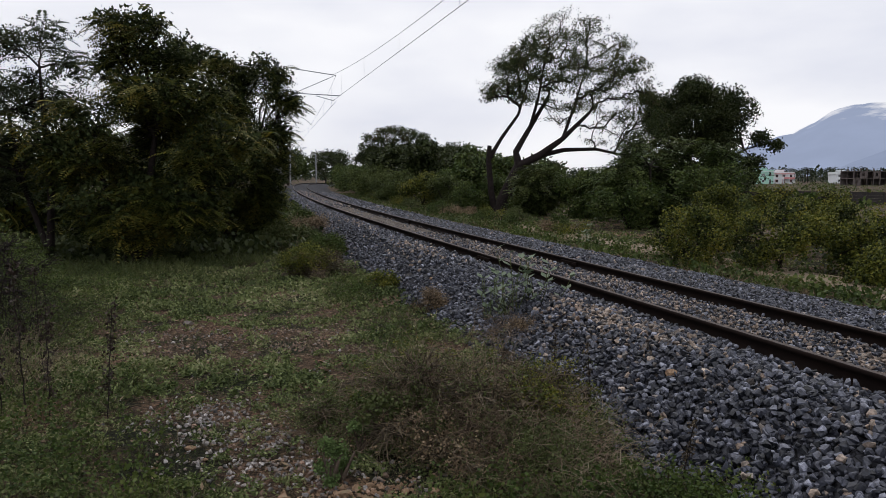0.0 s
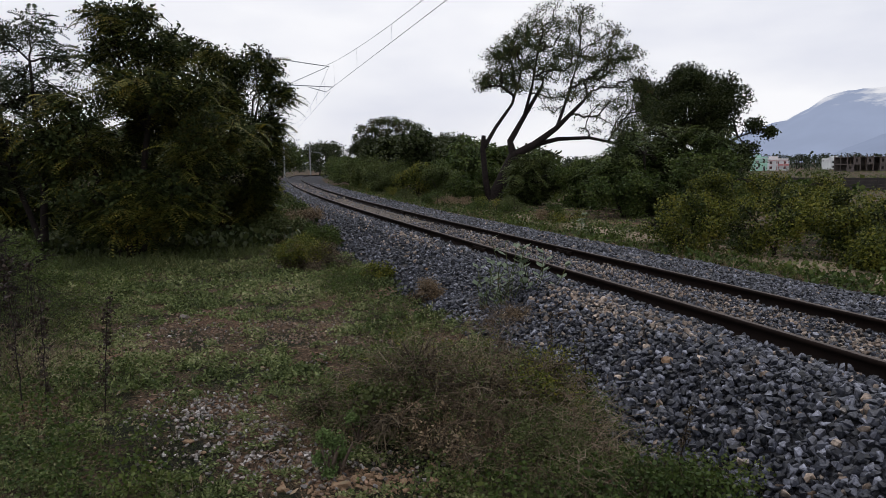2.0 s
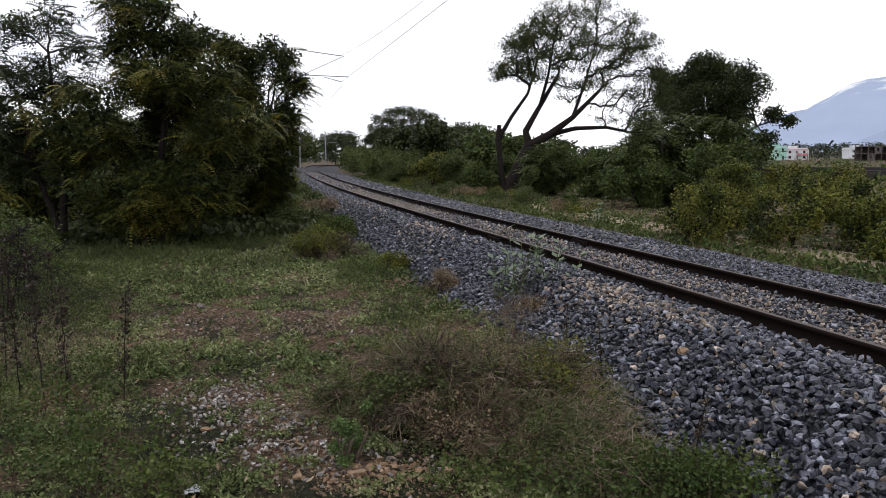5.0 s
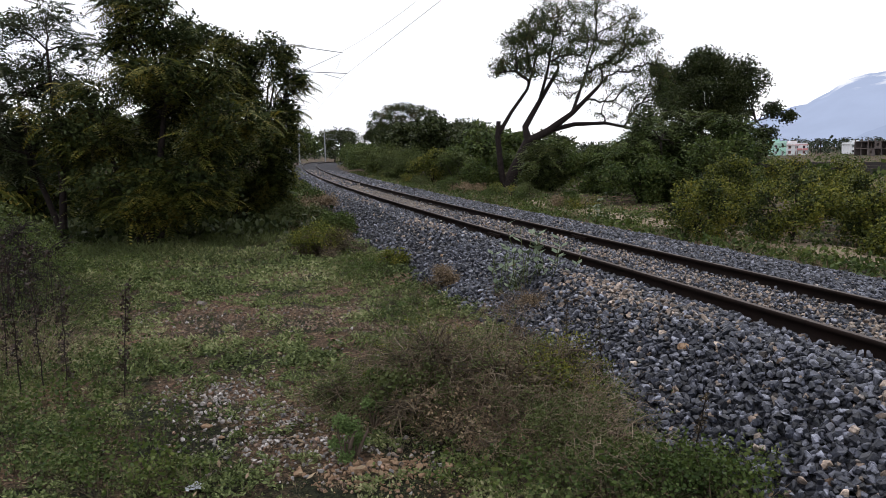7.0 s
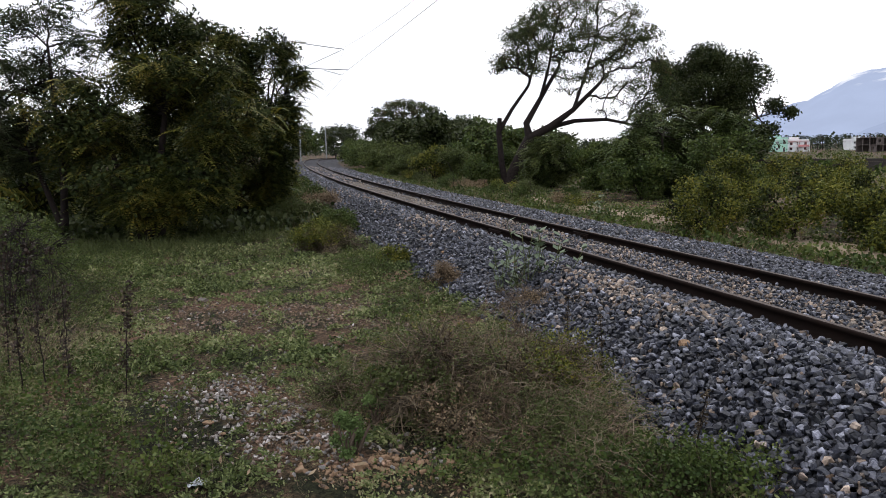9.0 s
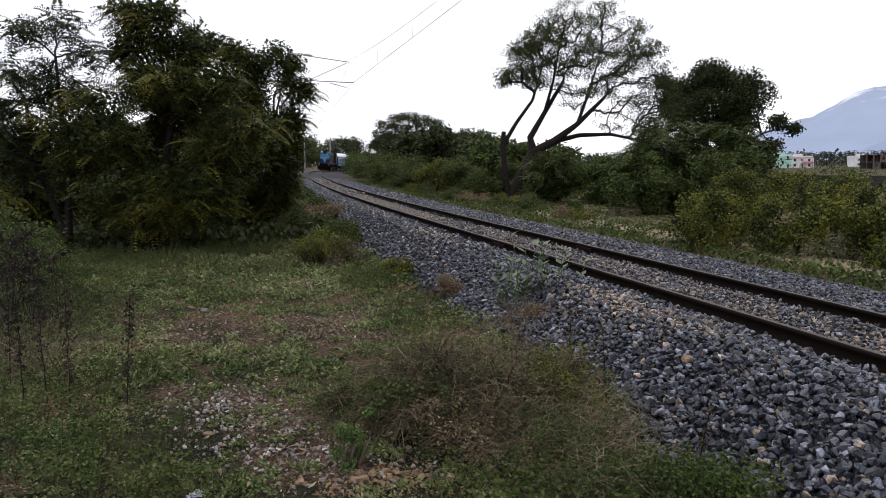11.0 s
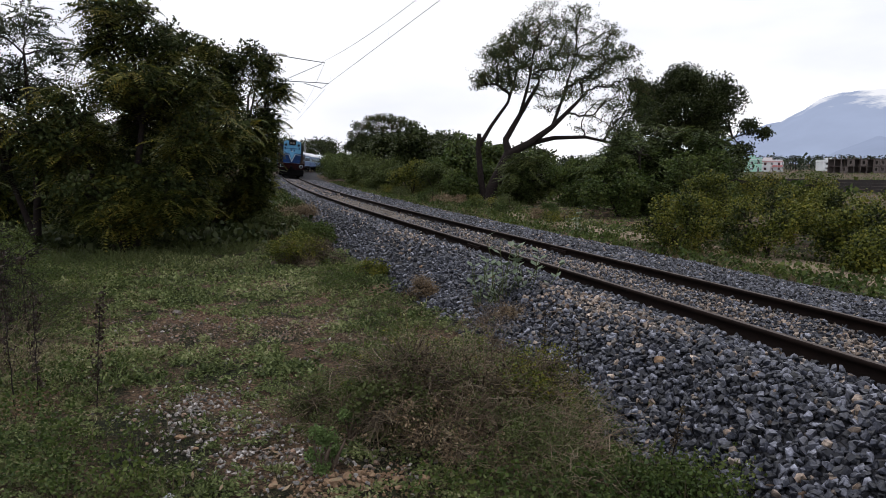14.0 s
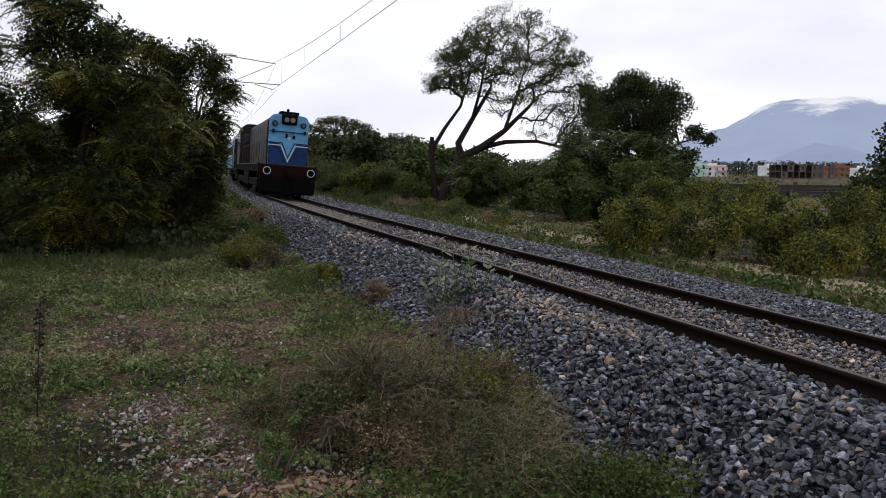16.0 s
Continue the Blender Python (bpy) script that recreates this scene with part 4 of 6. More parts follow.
# tall feathery bushes below the dark tree
for k, (px, d, h, w) in enumerate([(1145, 29, 3.6, 1.8), (1200, 31, 4.4, 2.1), (1258, 30, 4.1, 1.9), (955, 37, 3.0, 1.8), (1110, 34, 3.0, 1.9)]):
    plant("bush", ((px - 784) / 1279 * d, d), [[(0, 0, 0, 0.09), (0.1, 0, h * 0.4, 0.07), (0.1, 0.1, h * 0.7, 0.04)], [(0.1, 0, 0, 0.07), (-w * 0.4, 0, h * 0.6, 0.04)]],
          masses(190 + k, 17, (0, 0, h * 0.5), (w, w, h * 0.5), 0.5, 0.85, 0.6), FEATHERY, M_FEATHER if k % 2 else M_BUSH, 0, 0.55,
          "tall dark green bush with layered feathery sprays beyond the track", "bush", 310 + k, trunk_name="stem", crown_name="foliage", group="tall bushes beyond the track", limb_r=0.04, twigs=11, fronds=6, core=420, core_size=0.35)

# woods behind the curve
for k, (x, y, h, w) in enumerate([(-0.5, 62, 6.2, 3.6), (3.5, 58, 5.6, 3.5), (-3.5, 70, 7.0, 3.6), (-3, 82, 7.5, 4.4), (2, 84, 8.0, 5), (-5, 102, 8, 4.6), (1, 106, 9, 5), (4, 96, 8, 5),
                                 (-5, 126, 9, 5.5), (2, 136, 9, 6), (9, 70, 6, 4), (-6, 156, 9, 6), (-36, 150, 9, 6), (-40, 172, 10, 7), (-46, 140, 9, 7), (-33, 214, 10, 7),
                                 (-42, 120, 8, 6), (-20, 250, 11, 8), (-52, 175, 10, 8), (6, 176, 9, 7), (14, 110, 6.5, 5), (24, 90, 5, 4), (30, 120, 6, 5), (-34, 95, 7, 5), (-32, 70, 6, 4.5), (-25, 54, 5.5, 4), (-8, 215, 10, 8), (10, 240, 10, 8), (-41, 192, 9, 7), (-38, 235, 10, 8), (-48, 225, 10, 8), (-60, 205, 10, 8)]):
    dark = k % 3 != 1
    h = h * (0.82 if k < 11 else 1.08)
    plant("tree", (x, y), [[(0, 0, 0, 0.25), (0.3, 0, h * 0.35, 0.2), (0.2, 0, h * 0.7, 0.1)], [(0.3, 0, h * 0.35, 0.15), (w * 0.5, 0, h * 0.7, 0.06)]],
          masses(150 + k, 20, (0, 0, h * 0.6), (w, w, h * 0.4), w * 0.25, w * 0.42, 0.55), FAR, M_DARKLEAF if dark else M_BUSH, 1100 if y < 110 else 550, 0.48 if y < 110 else 1.0,
          "dark flat-topped thorn tree in the wood behind the curve", "tree", 270 + k, group="wood behind the curve", gaps=0.1, core=220, core_size=0.9, twigs=1, trunk_sides=5)
# open flat-topped tree that stands over the wood
plant("tree", (-5.4, 80.0), [[(0, 0, 0, 0.25), (0.2, 0, 3, 0.18), (0.4, 0, 4.4, 0.13)], [(0.4, 0, 4.4, 0.10), (2, 0, 6.1, 0.05)], [(0.4, 0, 4.4, 0.10), (-1.8, 0, 6.1, 0.05)]],
      [(-2.4, 0, 6.2, 1.1, 1, 0.5), (-1.2, 0.4, 6.9, 1.2, 1, 0.5), (0.2, 0, 7.0, 1.3, 1.1, 0.45), (1.6, 0.3, 6.8, 1.2, 1, 0.5), (2.9, 0, 6.3, 1.1, 1, 0.45), (0.9, 0, 6.0, 1.3, 1, 0.5), (-0.8, 0, 5.8, 1.3, 1, 0.5), (3.4, 0, 5.5, 1.0, 0.8, 0.5), (-2.8, 0, 5.2, 1.2, 1, 0.5)],
      SPRAY, M_UMBRELLA, 1100, 0.42, "thin flat-topped tree rising above the wood", "tree", 34, twigs=6, twig_r=0.03, gaps=0.1)
# dark trees at the end of the bushes
for k, (x, y, h, w) in enumerate([(21.9, 30.0, 5.0, 1.5), (20.6, 28.0, 3.0, 1.5), (22.6, 27.5, 3.4, 1.6), (27.0, 33.0, 3.2, 2.0), (30.5, 35.0, 3.9, 2.2), (24.5, 29.5, 2.6, 1.8), (33, 30, 3.6, 2.4)]):
    plant("tree", (x, y), [[(0, 0, 0, 0.12), (0.1, 0, h * 0.7, 0.06)]], masses(180 + k, 13, (0, 0, h * 0.6), (w, w, h * 0.55), 0.6, 1.0), BROAD, M_DARKLEAF, 1000, 0.36,
          "dark broad-leaved tree at the field edge", "tree", 300 + k, group="field edge trees", gaps=0.1)

# ---- far side: field, fence, houses, palms, hills ----
def far_point(px, depth):
    """A place by its bearing (784 is straight ahead, 1279 units to one radian's tangent) and its distance ahead."""
    return (px - 784) / 1279 * depth, depth


def zg(x, y):
    return float(ground_z(np.array([x]), np.array([y]))[0])


def fence():
    th = tagged(new("fence"), "weathered dark boundary wall of precast panels across the field", "fence")
    a, b = np.array(far_point(1330, 108)), np.array(far_point(1790, 100))
    d = (b - a) / np.linalg.norm(b - a)
    n = int(np.linalg.norm(b - a) / 2.2)
    for i in range(n):
        p = a + d * 2.2 * i
        z = zg(*p)
        m = pose(p[0], p[1], z, 0, 0, math.degrees(math.atan2(d[1], d[0])))
        bm = box_bm(-0.09, 0.09, -0.09, 0.09, -0.3, 1.95, 0.02)
        part("post", bm, M_FENCE, th).matrix_basis = m
        for j in range(4):
            if (i * 7 + j * 3) % 11 == 0 and j == 3:
                continue
            part("panel", box_bm(0.09, 2.11, -0.03, 0.03, 0.0 + j * 0.47, 0.45 + j * 0.47, 0.01), M_FENCE, th).matrix_basis = m


fence()


def opening(th, x0, x1, z0, z1, y, mat, frame_mat, name="window"):
    """A window or door set in the front (towards -y) of a house, with frame and sunshade."""
    w = part(name, box_bm(x0, x1, y - 0.03, y + 0.1, z0, z1), mat, th)
    fr = bmesh.new()
    for a, b, c, d in ((x0 - 0.1, x0, z0 - 0.1, z1 + 0.1), (x1, x1 + 0.1, z0 - 0.1, z1 + 0.1), (x0, x1, z1, z1 + 0.1), (x0, x1, z0 - 0.1, z0), ((x0 + x1) / 2 - 0.04, (x0 + x1) / 2 + 0.04, z0, z1)):
        box_bm(a, b, y - 0.08, y + 0.05, c, d, bm=fr)
    part("window_frame" if name == "window" else "door_frame", fr, frame_mat, w)
    part("sunshade", box_bm(x0 - 0.3, x1 + 0.3, y - 0.6, y, z1 + 0.2, z1 + 0.3), frame_mat, w)


def house(px, depth, w, d, h, wall, trim, label, floors=2, turn=0.0, balcony=True, z=None):
    x, y = far_point(px, depth)
    th = tagged(new("house"), label, "house")
    th.matrix_basis = pose(x, y, (zg(x, y) if z is None else z) - 0.1, 0, 0, turn)
    part("wall", box_bm(-w / 2, w / 2, 0, d, 0, h), wall, th)
    part("roof", box_bm(-w / 2 - 0.4, w / 2 + 0.4, -0.4, d + 0.4, h, h + 0.25), trim, th)
    bm = bmesh.new()
    for a, b, c, e in ((-w / 2, w / 2, -0.1, 0.1), (-w / 2, w / 2, d - 0.1, d + 0.1), (-w / 2 - 0.1, -w / 2 + 0.1, 0, d), (w / 2 - 0.1, w / 2 + 0.1, 0, d)):
        box_bm(a, b, c, e, h + 0.25, h + 1.1, bm=bm)
    part("parapet", bm, wall, th)
    part("stair_room", box_bm(-w * 0.25, w * 0.1, d * 0.3, d * 0.7, h + 0.25, h + 2.3), wall, th)
    fh = h / floors
    n = max(2, int(w / 3.2))
    for fl in range(floors):
        for i in range(n):
            cx = -w / 2 + w * (i + 0.5) / n
            if fl == 0 and i == n // 2:
                opening(th, cx - 0.5, cx + 0.5, 0.1, 2.1, 0, M_GLASS, trim, "door")
            else:
                opening(th, cx - 0.6, cx + 0.6, fl * fh + 1.0, fl * fh + 2.2, 0, M_GLASS, trim)
    if balcony:
        for fl in range(1, floors):
            part("balcony", box_bm(-w * 0.05, w / 2, -1.4, 0, fl * fh - 0.1, fl * fh + 0.08), trim, th)
            part("balcony_rail", box_bm(-w * 0.05, w / 2, -1.4, -1.3, fl * fh + 0.08, fl * fh + 0.95), trim, th)
            for cx in (-w * 0.05, w * 0.22, w / 2 - 0.15):
                part("pillar", box_bm(cx, cx + 0.25, -1.4, -1.15, 0, h), wall, th)
    return th


house(1354, 395, 7, 8, 6.6, M_GREENWALL, M_WHITEWALL, "two-storey mint green house at the field edge", 2, -8, False)
house(1384, 400, 11, 9, 5.6, M_WHITEWALL, M_PINK, "white two-storey house with pink balconies and trim", 2, -5)
house(1492, 430, 11, 8, 5.6, M_WHITEWALL, M_WHITEWALL, "plain white house among trees", 2, 5, False)
house(1630, 380, 14, 9, 5.4, M_BRICK, M_BRICK, "unplastered red brick house behind the field", 2, 0, False)
house(1672, 350, 9, 7, 4.2, M_WHITEWALL, M_WHITEWALL, "low white house behind the field", 1, 0, False)
house(908, 230, 5, 6, 3.6, M_WHITEWALL, M_PINK, "small white house glimpsed behind the trees", 1, 0, False)


def concrete_frame():
    """An unfinished building: slabs, columns and some brick infill."""
    x, y = far_point(1560, 335)
    th = tagged(new("unfinished_building"), "unfinished grey concrete building with open floors and scaffolding", "building")
    th.matrix_basis = pose(x, y, zg(x, y) - 0.1, 0, 0, 4)
    w, d = 29.0, 10.0
    for z in (0.0, 3.3, 6.6):
        part("slab", box_bm(-w / 2, w / 2, 0, d, z, z + 0.25), M_CONCRETE, th)
    for i in range(10):
        for j in (0.1, d / 2, d - 0.4):
            cx = -w / 2 + 0.1 + i * (w - 0.5) / 9
            part("column", box_bm(cx, cx + 0.3, j, j + 0.3, 0.25, 8.0 if i < 5 else 6.6), M_CONCRETE, th)
    for i in (0, 1, 3, 5, 6, 8):
        cx = -w / 2 + 0.4 + i * (w - 0.5) / 9
        for z in (0.25, 3.55):
            if (i + int(z)) % 2 == 0 or i > 4:
                bm = box_bm(cx, cx + 0.7, 0.2, 0.4, z, z + 3.05)
                box_bm(cx + 1.9, cx + 2.85, 0.2, 0.4, z, z + 3.05, bm=bm)
                box_bm(cx + 0.7, cx + 1.9, 0.2, 0.4, z, z + 1.0, bm=bm)
                box_bm(cx + 0.7, cx + 1.9, 0.2, 0.4, z + 2.3, z + 3.05, bm=bm)
                part("wall", bm, M_CONCRETE, th)
    part("back_wall", box_bm(-w / 2, w / 2, d - 0.2, d, 0.25, 6.6), M_CONCRETE, th)
    for i in range(8):
        cx = -w / 2 + 1 + i * 3.6
        part("prop", cyl_bm((cx, -0.8, 0), (cx + 0.2, -0.8, 6.0), 0.07, 6), M_TWIG, th)


concrete_frame()


def palm_thing():
    th = tagged(new("palm"), "slender coconut palm on the far horizon", "palm", "far palms")
    v, f = tubes_np([[(0, 0, 0, 0.22), (0.2, 0, 4, 0.18), (0.1, 0, 8.5, 0.14)]], 6)
    part_np("trunk", v, f, M_BARK, th)
    t = frond_template(9, 0.9, 0.22, 0.05)
    rng = np.random.RandomState(77)
    n = 15
    v, f = spread(t[0], t[1], np.tile([0.1, 0, 8.5], (n, 1)), turns(rng, n, lean=0.35), np.full(n, 3.2))
    part_np("crown", v, f, M_FAR, th)
    return th


rng = np.random.RandomState(8)
palm = palm_thing()
palm.location = (*far_point(1520, 560), -2)
for i in range(150):
    px = rng.uniform(880, 1900)
    dp = rng.uniform(430, 640)
    x, y = far_point(px, dp)
    copy_thing(palm, pose(x, y, zg(x, y) + rng.uniform(-1.5, 1.5), rng.uniform(-5, 5), rng.uniform(-5, 5), rng.uniform(0, 360)))

# far tree belt and field scrub
n = 8000
px, dp = rng.uniform(-900, 2700, n), rng.uniform(440, 720, n)
x, y = far_point(px, dp)
z = ground_z(x, y) + rng.uniform(0, 1, n) ** 1.3 * 8.5
v, f = spread(BROAD[0], BROAD[1], np.stack([x, y, z], -1), turns(rng, n), rng.uniform(2.2, 4.2, n))
tagged(part_np("far_woods", v, f, M_FAR), "dark belt of distant trees along the horizon", "woods", kind="stuff")
n = 9000
px, dp = rng.uniform(820, 1900, n), rng.uniform(48, 330, n)
x, y = far_point(px, dp)
_, uu = side_of(x, y)
keep = (uu > 12) & (lumps(x, y, 0.09, 5) > 0.15 + 0.5 * (px > 1330) * (dp > 90))
x, y = x[keep], y[keep]
z = ground_z(x, y) + rng.uniform(0, 1, len(x)) * 1.6
v, f = spread(BROAD[0], BROAD[1], np.stack([x, y, z], -1), turns(rng, len(x)), rng.uniform(0.8, 1.6, len(x)))
tagged(part_np("field_scrub", v, f, M_BUSH), "patches of green scrub over the low field", "scrub", kind="stuff")
n = 4500
px, dp = rng.uniform(830, 1900, n), rng.uniform(36, 380, n)
x, y = far_point(px, dp)
_, uu = side_of(x, y)
x, y = x[uu > 10], y[uu > 10]
v, f = spread(SPRAY[0], SPRAY[1], np.stack([x, y, ground_z(x, y) + 0.15], -1), turns(rng, len(x)), rng.uniform(0.4, 0.9, len(x)) * np.interp(np.hypot(x, y), [40, 300], [0.8, 1.5]))
tagged(part_np("field_grass", v, f, M_FIELD), "green grass of the low field", "grass", kind="stuff")


def ridge(name, radius, prof, mat, label):
    """A hill as a long slope with a crest: (bearing in degrees, height) along it."""
    a = np.radians(np.linspace(prof[0][0], prof[-1][0], 90))
    h = np.interp(np.degrees(a), [p for p, _ in prof], [q for _, q in prof])
    h = h + 0.02 * h.max() * lumps(np.degrees(a) * 2, a * 0, 2.5, 4) * (h > 1)
    rows = []
    for k, (rr, hh) in enumerate(((0.80, 0.0), (0.86, 0.35), (0.93, 0.75), (1.0, 1.0), (1.1, 0.5), (1.2, 0.0))):
        rows.append(np.stack([radius * rr * np.sin(a), radius * rr * np.cos(a), h * hh - 5], -1))
    v = np.stack(rows, 1).reshape(-1, 3)
    i = np.arange(89)[:, None] * 6 + np.arange(5)
    f = np.stack([i, i + 6, i + 7, i + 1], -1).reshape(-1, 4)
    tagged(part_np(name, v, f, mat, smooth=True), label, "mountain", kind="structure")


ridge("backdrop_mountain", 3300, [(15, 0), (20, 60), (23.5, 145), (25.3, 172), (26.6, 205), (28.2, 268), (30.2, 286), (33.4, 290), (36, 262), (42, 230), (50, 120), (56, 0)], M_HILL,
      "mountain with blue haze in its glowing colour and cloud painted on its crest")
ridge("backdrop_hill", 2400, [(27.5, 0), (29.2, 40), (31.6, 82), (33.6, 66), (36, 28), (38, 40), (41, 70), (46, 0)], M_HILL2, "foothill before the mountain with blue haze in its glowing colour")


# ---- ballast stones ----
def stone_templates(n, seed):
    """Crushed stones: hulls of thirteen scattered points, flat-sided and sharp-edged."""
    g = np.random.RandomState(seed)
    out = []
    while len(out) < n:
        p = g.normal(0, 1, (13, 3))
        p = p / np.linalg.norm(p, axis=1)[:, None] * g.uniform(0.8, 1.0, (13, 1)) * np.array([1.12, g.uniform(0.75, 1.0), g.uniform(0.62, 0.92)])
        bm = bmesh.new()
        for q in p:
            bm.verts.new(q)
        res = bmesh.ops.convex_hull(bm, input=bm.verts)
        loose = [v for v in bm.verts if not v.link_faces]
        bmesh.ops.delete(bm, geom=loose, context="VERTS")
        bmesh.ops.triangulate(bm, faces=bm.faces)
        bm.verts.index_update()
        out.append((np.array([v.co[:] for v in bm.verts]), np.array([[v.index for v in f.verts] for f in bm.faces])))
        bm.free()
    return out


STONES = stone_templates(16, 5)


def tan_share(s, u):
    """Share of tan stones: most between the rails and in spills on the shoulder."""
    k = 0.035 + 0.34 * (np.abs(u) < 0.8) + 0.05 * lumps(s, u, 0.8, 21)
    for cs, cu, rs, ru, a in ((3.9, -1.5, 1.3, 0.33, 0.75), (12.3, -1.45, 1.8, 0.3, 0.5), (20, -1.4, 3.0, 0.25, 0.25)):
        k = k + a * np.exp(-((s - cs) / rs) ** 2 - ((u - cu) / ru) ** 2)
    return k


def stone_field(name, rng, s0, s1, per_m2, r0, r1, label, u0=-2.95, u1=4.05):
    n = int((s1 - s0) * (u1 - u0) * per_m2)
    s, u = rng.uniform(s0, s1, n), rng.uniform(u0, u1, n)
    edge = 0.22 * lumps(s, s * 0, 2.1, 6) + 0.12 * rng.normal(0, 1, n)
    keep = (np.abs(np.abs(u) - 0.873) > 0.075) & (u > -2.7 + edge) & (u < 3.75 + edge)
    open_s = (s > 17) & (s < 34) & (np.abs(u) < 0.78) & (((s + 10) / 0.62 % 1 < 0.28) | ((s + 10) / 0.62 % 1 > 0.82))
    keep &= ~open_s | (rng.uniform(0, 1, n) < 0.04)
    s, u = s[keep], u[keep]
    p = track_at(s, u)
    p[:, 2] += bed_h(s, u) + rng.uniform(-0.035, 0.035, len(s))
    r = (r0 + (r1 - r0) * rng.uniform(0, 1, len(s)) ** 1.3) * np.where(np.abs(u) < 0.8, 0.8, 1.0)
    r = r * np.where(rng.uniform(0, 1, len(s)) < 0.05, 1.3, 1.0)
    kind = rng.randint(0, len(STONES), len(s))
    tan = rng.uniform(0, 1, len(s)) < tan_share(s, u)
    for mat, pick, words in ((M_STONE, ~tan, label), (M_STONE_TAN, tan, "tan and brown crushed stones")):
        vs, fs, k0 = [], [], 0
        for k, (tv, tf) in enumerate(STONES):
            m = (kind == k) & pick
            v, f = spread(tv, tf, p[m], turns(rng, int(m.sum()), lean=0.9), r[m])
            vs.append(v)
            fs.append(f + k0)
            k0 += len(v)
        tagged(part_np(name, np.concatenate(vs), np.concatenate(fs), mat, ballast), words, kind="stuff")


rng = np.random.RandomState(41)
stone_field("stone_layer", rng, -4, 7, 820, 0.022, 0.046, "loose grey crushed stones", -2.95, -0.6)
stone_field("stone_layer", rng, -4, 9, 560, 0.022, 0.042, "loose grey crushed stones", -0.95, 4.05)
stone_field("stone_layer", rng, 7, 9, 720, 0.022, 0.046, "loose grey crushed stones", -2.95, -0.6)
stone_field("stone_layer", rng, 9, 30, 210, 0.03, 0.055, "loose grey crushed stones")
stone_field("stone_layer", rng, 30, 75, 26, 0.06, 0.10, "loose grey crushed stones")
singles = []
for k, (tv, tf) in enumerate(STONES):
    singles.append(mesh_np("stone", tv * 0.038, tf, M_STONE_ONE))
for i in range(300):
    s, u = rng.uniform(-1.5, 4.5), rng.uniform(-2.7, -1.45)
    p = track_at(s, u)
    ob = new("stone", singles[i % 16])
    ob.parent = ballast
    sc = rng.uniform(0.75, 1.3)
    ob.matrix_basis = pose(p[0], p[1], p[2] + float(bed_h(np.array([s]), np.array([u]))[0]) + 0.028, *rng.uniform(-40, 40, 2), rng.uniform(0, 360)) @ Matrix.Scale(sc, 4)


# ---- grass and weeds on the ground ----
def in_view(rng, n, d0, d1, w=0.74):
    d = np.sqrt(rng.uniform(d0 * d0, d1 * d1, n))
    return rng.uniform(-w, w, n) * d, d


BARE = [(-3.4, 9.4, 1.5, 0.9), (-1.9, 9.3, 1.6, 0.35), (-2.6, 10.4, 1.2, 0.3), (-0.6, 8.3, 0.7, 0.3), (-3.0, 8.6, 0.9, 0.5), (-1.6, 8.6, 0.9, 0.45), (-2.0, 6.0, 0.6, 0.55), (-1.35, 5.25, 0.6, 0.5), (-0.55, 4.6, 0.5, 0.35), (-3.1, 19.0, 0.7, 1.0), (-1.0, 5.0, 0.5, 0.4)]


def bare(x, y):
    k = np.zeros(len(x))
    for cx, cy, rx, ry in BARE:
        k = np.maximum(k, np.exp(-(((x - cx) / rx) ** 2 + ((y - cy) / ry) ** 2)))
    return k


TUFT = spray_template(8, 6, 0.75, 0.17, 0.3)


def blade_template(seed, n=9, spreadw=0.55, wide=0.015):
    g = np.random.RandomState(seed)
    rows = []
    for _ in range(n):
        b = np.array([*g.normal(0, 0.12, 2), 0])
        t = b + np.array([*g.normal(0, spreadw, 2), g.uniform(0.6, 1.0)])
        w = np.cross(t - b, g.normal(0, 1, 3))
        rows.append((b, t, w / np.linalg.norm(w) * wide))
    return leaf_quads(rows)


BLADES = blade_template(9)


def cover(name, rng, x, y, tmp, size, mat, label, lift=0.0, lean=0.25, category="grass", thin=0.8):
    keep = rng.uniform(0, 1, len(x)) > thin * bare(x, y)
    x, y = x[keep], y[keep]
    size = size[keep] if isinstance(size, np.ndarray) else size
    lift = lift[keep] if isinstance(lift, np.ndarray) else lift
    v, f = spread(tmp[0], tmp[1], np.stack([x, y, ground_z(x, y) + lift], -1), turns(rng, len(x), lean=lean), size * rng.uniform(0.6, 1.35, len(x)))
    tagged(part_np(name, v, f, mat), label, category, kind="stuff")


def hummocks(rng, x, y, per, r, h):
    """Tufts heaped into low mounds round the given centres."""
    n = len(x)
    a, d = rng.uniform(0, 6.283, (n, per)), np.sqrt(rng.uniform(0, 1, (n, per)))
    rr, hh = r * rng.uniform(0.5, 1.5, (n, 1)), h * rng.uniform(0.4, 1.5, (n, 1))
    px, py = x[:, None] + np.cos(a) * d * rr * 1.3, y[:, None] + np.sin(a) * d * rr
    return px.ravel(), py.ravel(), (hh * (1 - d * d)).ravel()


